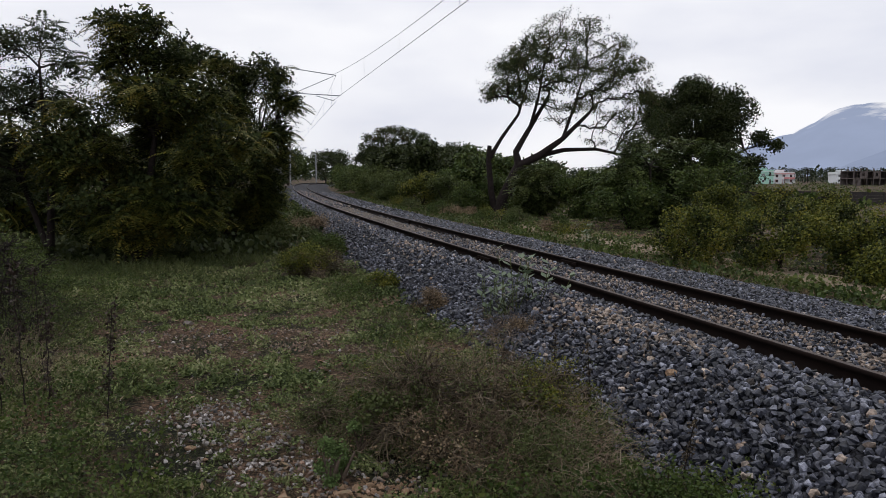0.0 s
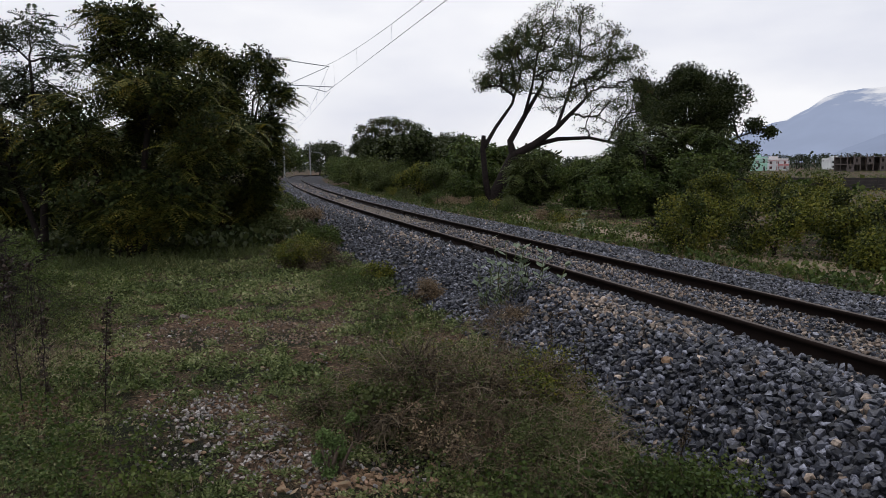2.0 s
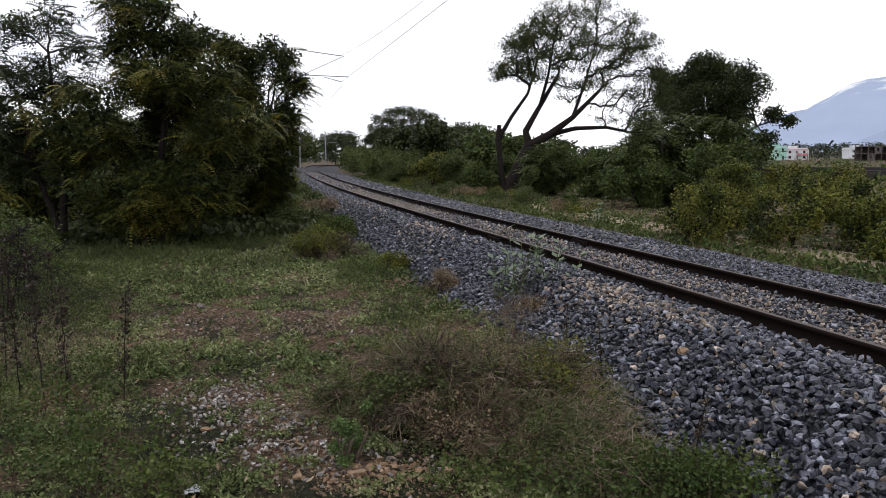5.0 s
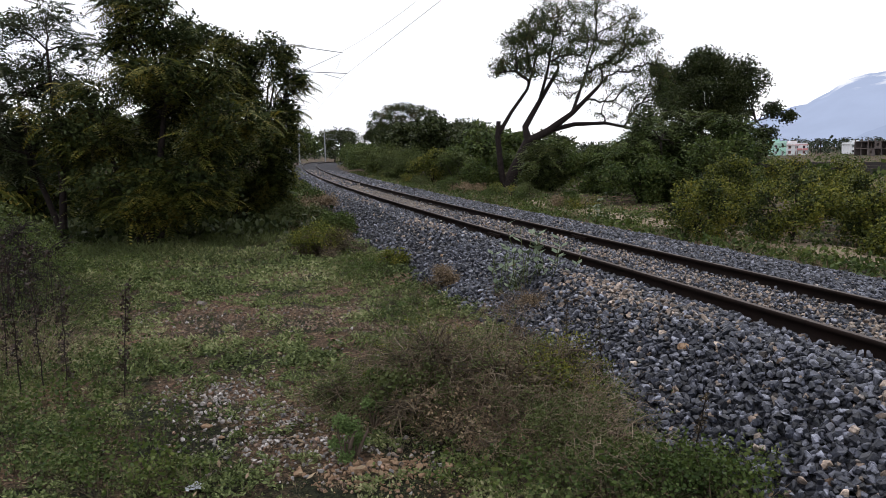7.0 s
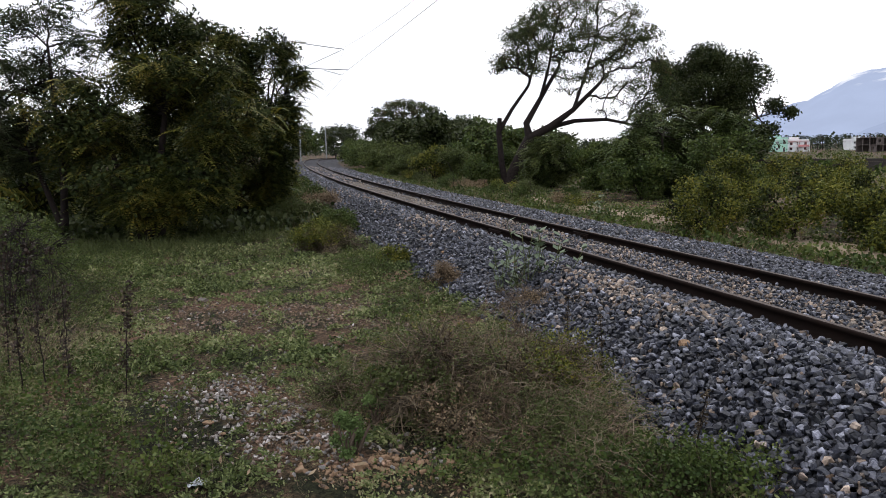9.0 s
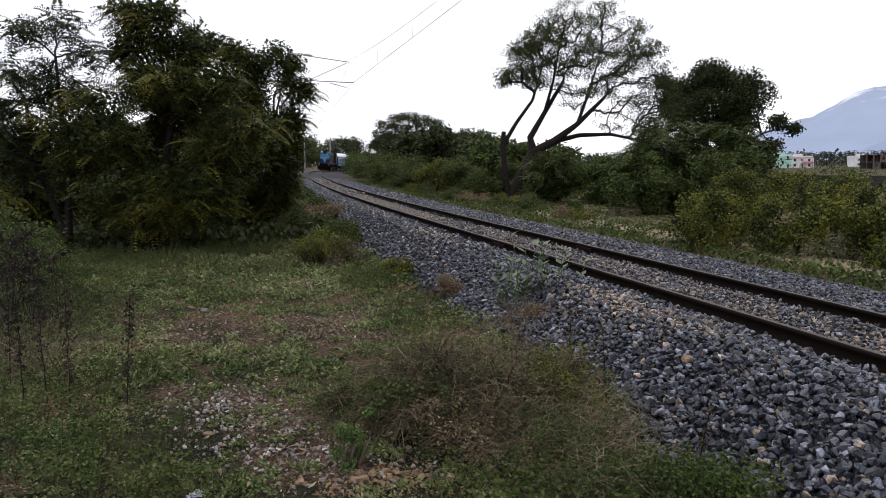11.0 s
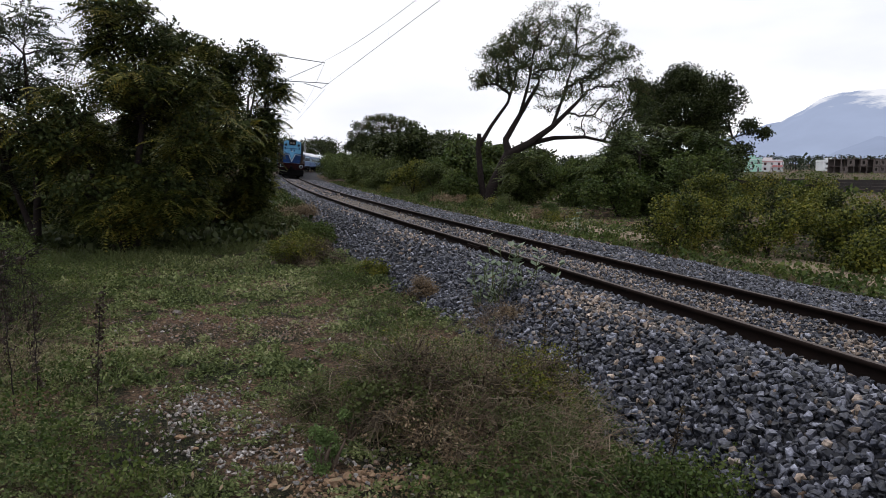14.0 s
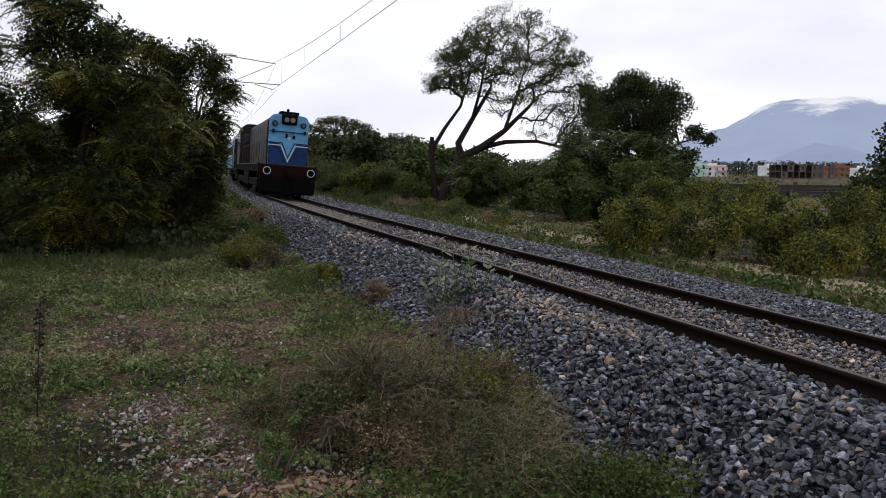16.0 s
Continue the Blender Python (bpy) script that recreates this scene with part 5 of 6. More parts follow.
rng = np.random.RandomState(42)
toe = lambda s: -2.35 + 0.25 * lumps(s, s * 0, 2.1, 6)
for n, d0, d1, per, r, h, size in ((900, 3.2, 6.5, 20, 0.10, 0.06, 0.040), (1700, 6.5, 11, 15, 0.13, 0.07, 0.060), (1700, 11, 17, 12, 0.2, 0.08, 0.085), (700, 17, 25, 12, 0.3, 0.09, 0.11)):
    x, y = in_view(rng, n, d0, d1)
    s, u = side_of(x, y)
    k = (u < toe(s)) & (lumps(x, y, 2.4, 12) + 0.5 * lumps(x, y, 7.0, 13) > -0.35 + rng.uniform(-0.3, 0.3, n)) & (rng.uniform(0, 1, n) > 0.85 * bare(x, y))
    x, y, lift = hummocks(rng, x[k], y[k], per, r, h)
    cover("grass_hummocks", rng, x, y, TUFT, size, M_GRASS, "creeping green weeds heaped in low mats over brown soil", lift=lift, lean=0.35, thin=0.5)
xs, ys = zip(*[in_view(rng, n, a, b) for n, a, b in ((10000, 3.2, 7), (10000, 7, 12), (6000, 12, 24))])
x, y = np.concatenate(xs), np.concatenate(ys)
s, u = side_of(x, y)
k = (u < toe(s)) & (lumps(x, y, 2.4, 12) + 0.5 * lumps(x, y, 7.0, 13) > -0.5 + rng.uniform(-0.3, 0.3, len(x)))
cover("short_grass", rng, x[k], y[k], TUFT, 0.034 * np.interp(y[k], [4, 8, 12, 22], [0.75, 1.1, 1.6, 2.4]), M_GRASS, "short green grass and creeping weeds over brown soil")
k = (u < -2.3) & (rng.uniform(0, 1, len(x)) < 0.08)
cover("dry_grass", rng, x[k], y[k], BLADES, 0.06, M_DRY, "thin dry grass stems among the green")


def patch(rng, n, cx, cy, rx, ry):
    p = rng.normal(0, 0.5, (n, 2))
    return cx + p[:, 0] * rx, cy + p[:, 1] * ry


# taller weeds at the left edge, round the thicket and on both verges
PATCHES = [(300, -3.5, 5.9, 0.9, 1.7), (150, -2.6, 4.9, 0.8, 0.6), (900, -5.6, 8.8, 1.4, 2.6), (120, 0.95, 4.9, 0.42, 0.9), (130, 1.0, 5.9, 0.4, 0.9), (60, 0.25, 4.3, 0.5, 0.3), (80, 0.8, 4.2, 0.7, 0.4),
           (900, -7.0, 12.5, 2.5, 2.5), (160, -0.6, 9.0, 0.5, 1.8), (360, -1.6, 12.6, 0.5, 1.6), (260, 1.5, 4.3, 0.5, 0.3), (80, -1.9, 4.3, 0.5, 0.3)]
pts = [patch(rng, *q) for q in PATCHES]
x, y = np.concatenate([q[0] for q in pts]), np.concatenate([q[1] for q in pts])
k = side_of(x, y)[1] < -2.2
x, y = x[k], y[k]
k = rng.uniform(0, 1, len(x)) < 0.45
cover("tall_weeds", rng, x[k], y[k], BLADES, 0.15, M_STRAW, "ragged knee-high dry stems and grass", thin=0.0, lean=0.25, category="weeds")
x, y = np.repeat(x, 2) + rng.normal(0, 0.04, 2 * len(x)), np.repeat(y, 2) + rng.normal(0, 0.04, 2 * len(y))
cover("leafy_weeds", rng, x, y, SPRAY, 0.075, M_BUSH, "small dark leafy weeds", lift=rng.uniform(0.0, 0.2, len(x)), thin=0.0, category="weeds", lean=0.5)
s, u = rng.uniform(2, 75, 9000), 3.75 + rng.gamma(1.6, 0.9, 9000)
p = track_at(s, u)
cover("verge_grass", rng, p[:1300, 0], p[:1300, 1], BLADES, 0.22, M_DRY, "dry straw-coloured grass along the far verge", thin=0.0, category="grass")
cover("verge_weeds", rng, p[4500:, 0], p[4500:, 1], BROAD, 0.17, M_BUSH, "low green weeds along the far verge", lift=0.08, thin=0.0, category="weeds", lean=0.6)
s, u = rng.uniform(15, 85, 5200), -2.55 - rng.gamma(1.5, 0.7, 5200)
p = track_at(s, u)
cover("bank_grass", rng, p[:2600, 0], p[:2600, 1], BLADES, 0.32, M_DRY, "brown grass at the foot of the ballast", thin=0.0, category="grass")
cover("bank_weeds", rng, p[2200:, 0], p[2200:, 1], BROAD, 0.22, M_BUSH, "low weeds at the foot of the ballast", lift=0.08, thin=0.0, category="weeds", lean=0.6)
s, u = rng.uniform(2, 48, 6500), 3.7 + rng.gamma(2.0, 1.6, 6500)
p = track_at(s, u)
cover("far_bank_grass", rng, p[:, 0], p[:, 1], TUFT, 0.11, M_GRASS, "short green and brown grass beyond the ballast", thin=0.0)
ribbon("dirt_path", M_DIRT, np.arange(5, 31, 0.5), [(4.9, -0.64), (5.2, -0.485), (5.7, -0.465), (6.2, -0.485), (6.5, -0.64)], "pale bare earth path beyond the ballast", "path", wobble=0.02)
# low growth under the trees
x, y = rng.uniform(-13, -3.2, 3800), rng.uniform(15.8, 27, 3800)
k = (side_of(x, y)[1] < -2.8) & (lumps(x, y, 1.2, 15) > -0.35) & (y > 15.6 + 2.6 * np.exp(-((x + 4) / 1.6) ** 2))
cover("undergrowth", rng, x[k], y[k], BROAD, 0.34, M_DARKLEAF, "dark leafy undergrowth beneath the trees", lift=0.16, thin=0.0, category="undergrowth", lean=0.6)
x, y = rng.uniform(-13, -3.2, 2200), rng.normal(15.6, 0.8, 2200)
k = lumps(x, y, 1.7, 16) > -0.2
cover("wood_edge_grass", rng, x[k], y[k], BLADES, 0.30, M_WEED, "uncut grass at the edge of the trees", thin=0.0)

# pale gravel, dry leaves and straws
rng = np.random.RandomState(43)
pts = [patch(rng, n, *q) for n, q in ((260, (-2.05, 6.1, 0.5, 0.5)), (420, (-1.5, 5.4, 0.9, 0.7)), (320, (-0.95, 4.8, 0.9, 0.5)), (90, (-3.2, 9.2, 1.5, 0.8)), (160, (-1.2, 8.6, 2.0, 1.6)), (60, (-2.0, 13.2, 2.0, 0.6)), (140, (-2.6, 7.2, 2.6, 1.8)))]
x, y = np.concatenate([q[0] for q in pts]), np.concatenate([q[1] for q in pts])
v, f = spread(STONES[1][0], STONES[1][1], np.stack([x, y, ground_z(x, y) + 0.008], -1), turns(rng, len(x), lean=0.6), rng.uniform(0.007, 0.026, len(x)))
tagged(part_np("gravel", v, f, M_GRAVEL), "pale loose gravel scattered over the soil", "gravel", kind="stuff")
pts = [patch(rng, 260 if cy > 7 else 70, cx, cy, rx * 1.3, ry * 1.3) for cx, cy, rx, ry in BARE]
x, y = np.concatenate([q[0] for q in pts]), np.concatenate([q[1] for q in pts])
v, f = spread(STONES[7][0], STONES[7][1], np.stack([x, y, ground_z(x, y) + 0.004], -1), turns(rng, len(x), lean=0.6), rng.uniform(0.006, 0.03, len(x)))
tagged(part_np("soil_clods", v, f, M_CLOD), "crumbly reddish-brown clods on the bare soil", "soil", kind="stuff")
pts = [patch(rng, 110 if cy > 7 else 40, cx, cy, rx * 1.4, ry * 1.4) for cx, cy, rx, ry in BARE]
x, y = np.concatenate([q[0] for q in pts]), np.concatenate([q[1] for q in pts])
cover("dead_grass", rng, x, y, BLADES, 0.06, M_DRY, "flattened dead grass on the bare soil", thin=0.0, lean=0.9)
x, y = in_view(rng, 3200, 3.8, 14, 0.66)
k = side_of(x, y)[1] < -2.4
x, y = x[k], y[k]
LITTER = leaf_quads([((0, 0, 0), (1, 0.1, 0.1), (0, 0.16, 0.03))])
v, f = spread(LITTER[0], LITTER[1], np.stack([x, y, ground_z(x, y) + 0.045], -1), turns(rng, len(x), lean=0.25), rng.uniform(0.02, 0.08, len(x)))
tagged(part_np("leaf_litter", v, f, M_DRY), "scattered dry brown leaves and straws", "leaf litter", kind="stuff")


def rock(x, y, r, squash, mat, label, seed, z=None):
    g = np.random.RandomState(seed)
    bm = bmesh.new()
    bmesh.ops.create_icosphere(bm, subdivisions=2, radius=1.0)
    cuts = [Vector(g.normal(0, 1, 3)).normalized() for _ in range(9)]
    for v in bm.verts:
        c = v.co.copy()
        q = 1 + 0.32 * noise.noise(c * 1.3 + Vector((seed, 0, 0))) + 0.14 * noise.noise(c * 3.5 + Vector((0, seed, 0)))
        c = c * q
        for d in cuts:
            c = c - d * max(0.0, c.dot(d) - 0.62)
        v.co = Vector((c.x * 1.2, c.y * 0.9, c.z * squash * 1.1)) * r
    me = bpy.data.meshes.new("rock")
    bm.to_mesh(me)
    bm.free()
    me.materials.append(mat)
    ob = tagged(new("rock", me), label, "rock")
    ob.matrix_basis = pose(x, y, (zg(x, y) if z is None else z) + r * squash * 0.45, *g.uniform(-15, 15, 2), g.uniform(0, 360))


gr = np.random.RandomState(61)
for i in range(16):
    rock(-0.45 + gr.normal(0, 0.26), 4.5 + gr.normal(0, 0.11), gr.uniform(0.018, 0.055), 0.55, M_ROCK, "rough ochre rock half sunk in the soil", 60 + i)
x, y = patch(gr, 420, -0.42, 4.45, 0.55, 0.3)
v, f = spread(STONES[4][0], STONES[4][1], np.stack([x, y, ground_z(x, y) + 0.004], -1), turns(gr, len(x), lean=0.6), gr.uniform(0.006, 0.022, len(x)))
tagged(part_np("rubble", v, f, M_ROCK), "crumbled ochre rubble among the weeds", "rubble", kind="stuff")
for i, (x, y, r) in enumerate([(-1.72, 5.05, 0.035), (-1.9, 5.25, 0.045), (-2.02, 4.9, 0.04), (-0.05, 4.75, 0.04)]):
    rock(x, y, r, 0.5, M_ROCK, "small brown rock in the weeds", 90 + i)
rock(-3.55, 9.9, 0.09, 0.5, M_GRAVEL, "flat pale stone on the grass", 96)
for i, (s, u, r) in enumerate([(-0.75, -2.75, 0.085), (2.2, -1.9, 0.07), (1.2, -2.9, 0.055), (6.5, -1.75, 0.06), (9.0, -2.1, 0.05)]):
    p = track_at(s, u)
    rock(p[0], p[1], r, 0.65, M_ROCK, "rusty orange stone on the ballast", 80 + i, p[2] + float(bed_h(np.array([s]), np.array([u]))[0]))


def crumpled_bag(x, y):
    bm = bmesh.new()
    bmesh.ops.create_grid(bm, x_segments=14, y_segments=10, size=0.5)
    for v in bm.verts:
        c = v.co
        h = 0.5 + 0.5 * noise.noise(Vector((c.x * 5, c.y * 5, 3.3)))
        v.co = Vector((c.x * 0.12 + 0.02 * noise.noise(c * 6), c.y * 0.08 + 0.02 * noise.noise(c * 5 + Vector((2, 1, 0))), 0.01 + 0.06 * h * max(0.0, 1 - 1.7 * abs(c.x)) * max(0.0, 1 - 1.6 * abs(c.y)) + 0.006 * noise.noise(c * 9)))
    me = bpy.data.meshes.new("plastic_bag")
    bm.to_mesh(me)
    bm.free()
    me.materials.append(M_BAG)
    ob = tagged(new("plastic_bag", me), "crumpled white plastic scrap lying in the weeds", "plastic bag")
    ob.matrix_basis = pose(x, y, zg(x, y) + 0.02, 0, 0, 20)
    md = ob.modifiers.new("thick", "SOLIDIFY")
    md.thickness = 0.002


crumpled_bag(-1.62, 4.22)


# ---- shrubs between grass and ballast ----
def shrub(x, y, h, w, mat, tmp, n, size, label, seed, twigs=6, twig_r=0.004, k=10, bark=None, lean=0.6, gaps=0.1, low=0.45):
    return plant("shrub", (x, y), [[(0, 0, 0, 0.02), (0.05, 0, h * 0.4, 0.014), (0.1, 0.05, h * 0.7, 0.008)], [(0.02, 0, 0, 0.015), (-w * 0.35, 0, h * 0.6, 0.007)], [(0, 0.02, 0, 0.015), (w * 0.3, -0.1, h * 0.5, 0.007)]],
                 masses(seed, k, (0, 0, h * low), (w, w * 0.8, h * 0.5), w * 0.25, w * 0.42), tmp, mat, int(n * 0.8), size * 1.1, label, "shrub", seed, bark=bark or M_TWIG,
                 trunk_name="stem", crown_name="foliage", twigs=twigs, twig_r=twig_r, limb_r=0.008, gaps=gaps, lean=lean, trunk_sides=5)


# the brown thicket before the ballast
shrub(0.12, 5.6, 0.80, 0.95, M_WEED, SPRAY, 800, 0.05, "tangled brown thicket of dry stems with small leaves", 501, twigs=22, twig_r=0.0042, k=22, lean=0.9, bark=M_STRAW)
shrub(-0.35, 5.35, 0.58, 0.45, M_WEED, SPRAY, 700, 0.075, "green creeper growing through the dry thicket", 502, twigs=7, twig_r=0.0035, bark=M_STRAW, k=9)
shrub(0.66, 5.4, 0.62, 0.5, M_YELLOW, SPRAY, 520, 0.06, "ragged olive shrub at the side of the thicket", 503, twigs=10, twig_r=0.0036, bark=M_STRAW, k=9)
shrub(-0.15, 6.5, 0.62, 0.70, M_YELLOW, SPRAY, 600, 0.06, "low straggly olive shrub behind the thicket", 504, twigs=10, twig_r=0.0036, bark=M_STRAW, k=10)
shrub(0.45, 6.9, 0.42, 0.5, M_WEED, SPRAY, 500, 0.06, "low green shrub behind the thicket", 505, twigs=10, twig_r=0.0036, bark=M_STRAW, k=9)
shrub(0.55, 5.75, 0.75, 0.75, M_YELLOW, SPRAY, 600, 0.05, "brown dry stems with small olive leaves in the thicket", 509, twigs=18, twig_r=0.004, k=16, lean=0.9, bark=M_STRAW)
shrub(-0.15, 5.1, 0.5, 0.6, M_DRY, SPRAY, 300, 0.055, "brown dry stems in the thicket", 510, twigs=18, twig_r=0.0036, k=12, lean=0.9, bark=M_STRAW)
shrub(-0.78, 5.45, 0.42, 0.42, M_WEED, SPRAY, 420, 0.05, "brown dry stems with green leaves in the thicket", 526, twigs=14, twig_r=0.0036, k=10, lean=0.9, bark=M_STRAW)
shrub(0.95, 5.7, 0.55, 0.4, M_YELLOW, SPRAY, 420, 0.05, "olive weeds with dry stems at the foot of the ballast", 527, twigs=14, twig_r=0.0036, k=10, lean=0.9, bark=M_STRAW)
shrub(0.7, 4.9, 0.45, 0.5, M_WEED, SPRAY, 420, 0.05, "olive weeds with dry stems before the thicket", 528, twigs=16, twig_r=0.0034, k=11, lean=0.9, bark=M_STRAW)
shrub(-0.55, 5.6, 0.42, 0.34, M_BUSH, BROAD, 420, 0.07, "small shrub with dark heart-shaped leaves", 506, twigs=5, k=7)
shrub(0.2, 4.75, 0.34, 0.6, M_DRY, FINE, 500, 0.06, "dry brown stems before the thicket", 507, twigs=16, twig_r=0.0034, bark=M_STRAW, k=10)
shrub(0.78, 4.75, 0.36, 0.42, M_WEED, FINE, 800, 0.07, "green weeds at the foot of the ballast", 508, twigs=8, twig_r=0.003, bark=M_STRAW, k=8)
def tangle(x, y, w, d, h, n, mat, label, seed, leaves=0, leaf_mat=None):
    """A heap of thin arching stems that cross one another, with side twigs."""
    g = np.random.RandomState(seed)
    th = tagged(new("thicket"), label, "thicket")
    th.location = (x, y, zg(x, y) - 0.03)
    lines, seats = [], []
    for i in range(n):
        a, r = g.uniform(0, 6.283), math.sqrt(g.uniform(0, 1))
        b = np.array([math.cos(a) * r * w * 0.7, math.sin(a) * r * d * 0.7, 0])
        a2, ln = a + g.normal(0, 1.3), g.uniform(0.25, 0.6)
        top = h * (1 - 0.65 * r * r) * g.uniform(0.5, 1.1)
        e = b + np.array([math.cos(a2) * ln, math.sin(a2) * ln, top * g.uniform(0.35, 1.0)])
        c = (b + e) / 2 + np.array([g.normal(0, 0.06), g.normal(0, 0.06), top * 0.7])
        t = np.linspace(0, 1, 8)[:, None]
        p = b * (1 - t) ** 2 + 2 * c * t * (1 - t) + e * t * t + g.normal(0, 0.008, (8, 3))
        lines.append(np.concatenate([p, 0.0032 - 0.002 * t], 1))
        for j in (3, 4, 5, 6, 7):
            q = p[j] + g.normal(0, 1, 3) * (0.10, 0.10, 0.07)
            lines.append(np.array([(*p[j], 0.0016), (*((p[j] + q) / 2 + g.normal(0, 0.012, 3)), 0.0014), (*q, 0.0009)]))
            seats.append(q)
    v, f = tubes_np(lines, 3)
    tagged(part_np("stem", v, f, mat, th), kind="stuff")
    if leaves:
        s = np.array(seats)[g.randint(0, len(seats), leaves)] + g.normal(0, 0.02, (leaves, 3))
        v, f = spread(SPRAY[0], SPRAY[1], s, turns(g, leaves, lean=0.6), 0.036 * g.uniform(0.6, 1.4, leaves))
        tagged(part_np("foliage", v, f, leaf_mat, th), kind="stuff")


tangle(0.1, 5.65, 0.95, 0.75, 0.95, 420, M_STEM, "brown heap of dry tangled stems before the ballast", 601, 900, M_WEED)
tangle(0.45, 5.15, 0.6, 0.45, 0.6, 240, M_STEM, "low brown tangle of dry stems", 602, 500, M_WEED)
tangle(-0.25, 6.3, 0.7, 0.6, 0.62, 200, M_STEM, "straggly brown stems with olive leaves", 603, 700, M_YELLOW)
tangle(0.8, 5.6, 0.4, 0.55, 0.6, 160, M_STEM, "olive and brown weeds at the foot of the ballast", 604, 600, M_WEED)
tangle(0.85, 8.5, 0.35, 0.3, 0.55, 90, M_STEM, "reddish dry stems on the ballast slope", 605, 120, M_DRY)
tangle(0.72, 4.75, 0.55, 0.5, 0.42, 170, M_STEM, "low olive weeds and brown stems before the ballast", 606, 900, M_WEED)
tangle(-0.75, 5.55, 0.35, 0.35, 0.38, 70, M_STEM, "small brown tangle at the side of the thicket", 607, 260, M_WEED)
tangle(-5.2, 8.4, 0.9, 0.9, 1.3, 130, M_BARK, "bare dark thorny stems at the grass edge", 608, 300, M_BUSH)
tangle(-4.3, 6.9, 0.7, 0.9, 0.9, 110, M_STEM, "tall dry weed stems at the grass edge", 609, 700, M_BUSH)
# bushes along the toe of the ballast
shrub(-2.62, 14.4, 0.80, 0.72, M_YELLOW, SPRAY, 900, 0.085, "round yellow-green bush on the grass beside the ballast", 511, k=14)
shrub(-2.5, 14.25, 0.6, 0.78, M_STRAW, FINE, 1300, 0.10, "brown dry stems around the yellow bush", 512, twigs=16, k=8)
shrub(-2.9, 18.0, 0.8, 0.6, M_BUSH, SPRAY, 900, 0.13, "dark green bush at the foot of the ballast", 513)
shrub(-0.28, 10.7, 0.46, 0.36, M_DRY, FINE, 600, 0.09, "small brown bush against the ballast", 514, twigs=14, twig_r=0.005, bark=M_STRAW, k=8)
shrub(-1.15, 13.0, 0.36, 0.34, M_YELLOW, SPRAY, 500, 0.09, "small yellow-green weed clump by the ballast", 515)
shrub(0.85, 8.5, 0.42, 0.36, M_DRY, FINE, 500, 0.07, "dry reddish-brown stems on the ballast slope", 516, twigs=14, twig_r=0.005, bark=M_STRAW, k=7)
shrub(-4.4, 20.5, 0.7, 0.9, M_WEED, FINE, 900, 0.2, "pale green weedy bush near the trees", 517)
shrub(-4.7, 23.5, 0.9, 0.8, M_DRY, FINE, 900, 0.2, "brownish bush at the foot of the ballast", 518, twigs=12)
shrub(-6.0, 27.5, 1.0, 1.0, M_BUSH, SPRAY, 900, 0.2, "green bush at the foot of the ballast", 519)
shrub(-7.6, 33.0, 1.1, 1.0, M_BUSH, SPRAY, 700, 0.24, "green bush at the foot of the ballast", 520)
shrub(-9.6, 40.0, 1.6, 1.3, M_YELLOW, SPRAY, 700, 0.28, "yellow-green bush at the foot of the ballast", 521)
shrub(-12.8, 50.0, 1.8, 1.6, M_BUSH, SPRAY, 700, 0.34, "green bush at the foot of the ballast", 522)
# thorny bare shrub at the grass edge
shrub(-5.6, 8.8, 1.7, 0.85, M_BUSH, FINE, 240, 0.10, "half-bare thorny shrub with dark stems at the grass edge", 523, twigs=24, twig_r=0.005, k=14, bark=M_BARK)
shrub(-6.4, 10.5, 1.5, 1.0, M_BUSH, FINE, 500, 0.14, "green thorny shrub at the grass edge", 524, twigs=18, twig_r=0.005, k=12, bark=M_BARK)
shrub(-7.8, 12.0, 1.4, 1.1, M_FEATHER, FINE, 1200, 0.2, "feathery green shrub at the grass edge", 525, twigs=12, k=12, bark=M_BARK)


def milkweed(x, y, z, h, seed):
    """Upright stems with pairs of large pale leaves."""
    g = np.random.RandomState(seed)
    th = tagged(new("milkweed"), "pale green large-leaved milkweed growing on the ballast slope", "plant")
    th.location = (x, y, z)
    lines, rows = [], []
    for i in range(7):
        top = np.array([g.normal(0, 0.26), g.normal(0, 0.2), h * g.uniform(0.6, 1.0)])
        b = bent(g, (g.normal(0, 0.05), g.normal(0, 0.05), -0.1), top, 0.008, 0.004, 7, 0.03)
        lines.append(b)
        for q in b[2:]:
            for sgn in (-1, 1):
                a = g.uniform(0, 6.28)
                d = np.array([math.cos(a) * sgn, math.sin(a) * sgn, 0.5])
                ln = g.uniform(0.09, 0.16)
                w = np.cross(d, (0, 0, 1))
                rows.append((q[:3], q[:3] + d / np.linalg.norm(d) * ln, w / np.linalg.norm(w) * ln * 0.28))
    v, f = tubes_np(lines, 5)
    tagged(part_np("stem", v, f, M_WEED, th), kind="stuff")
    v, f = leaf_quads(rows)
    tagged(part_np("foliage", v, f, M_MILK, th), kind="stuff")


milkweed(0.82, 9.1, -0.5, 1.1, 5)
milkweed(1.2, 9.3, -0.42, 0.9, 6)
milkweed(0.6, 9.3, -0.5, 0.8, 7)
milkweed(4.3, 21.6, -0.75, 1.0, 8)


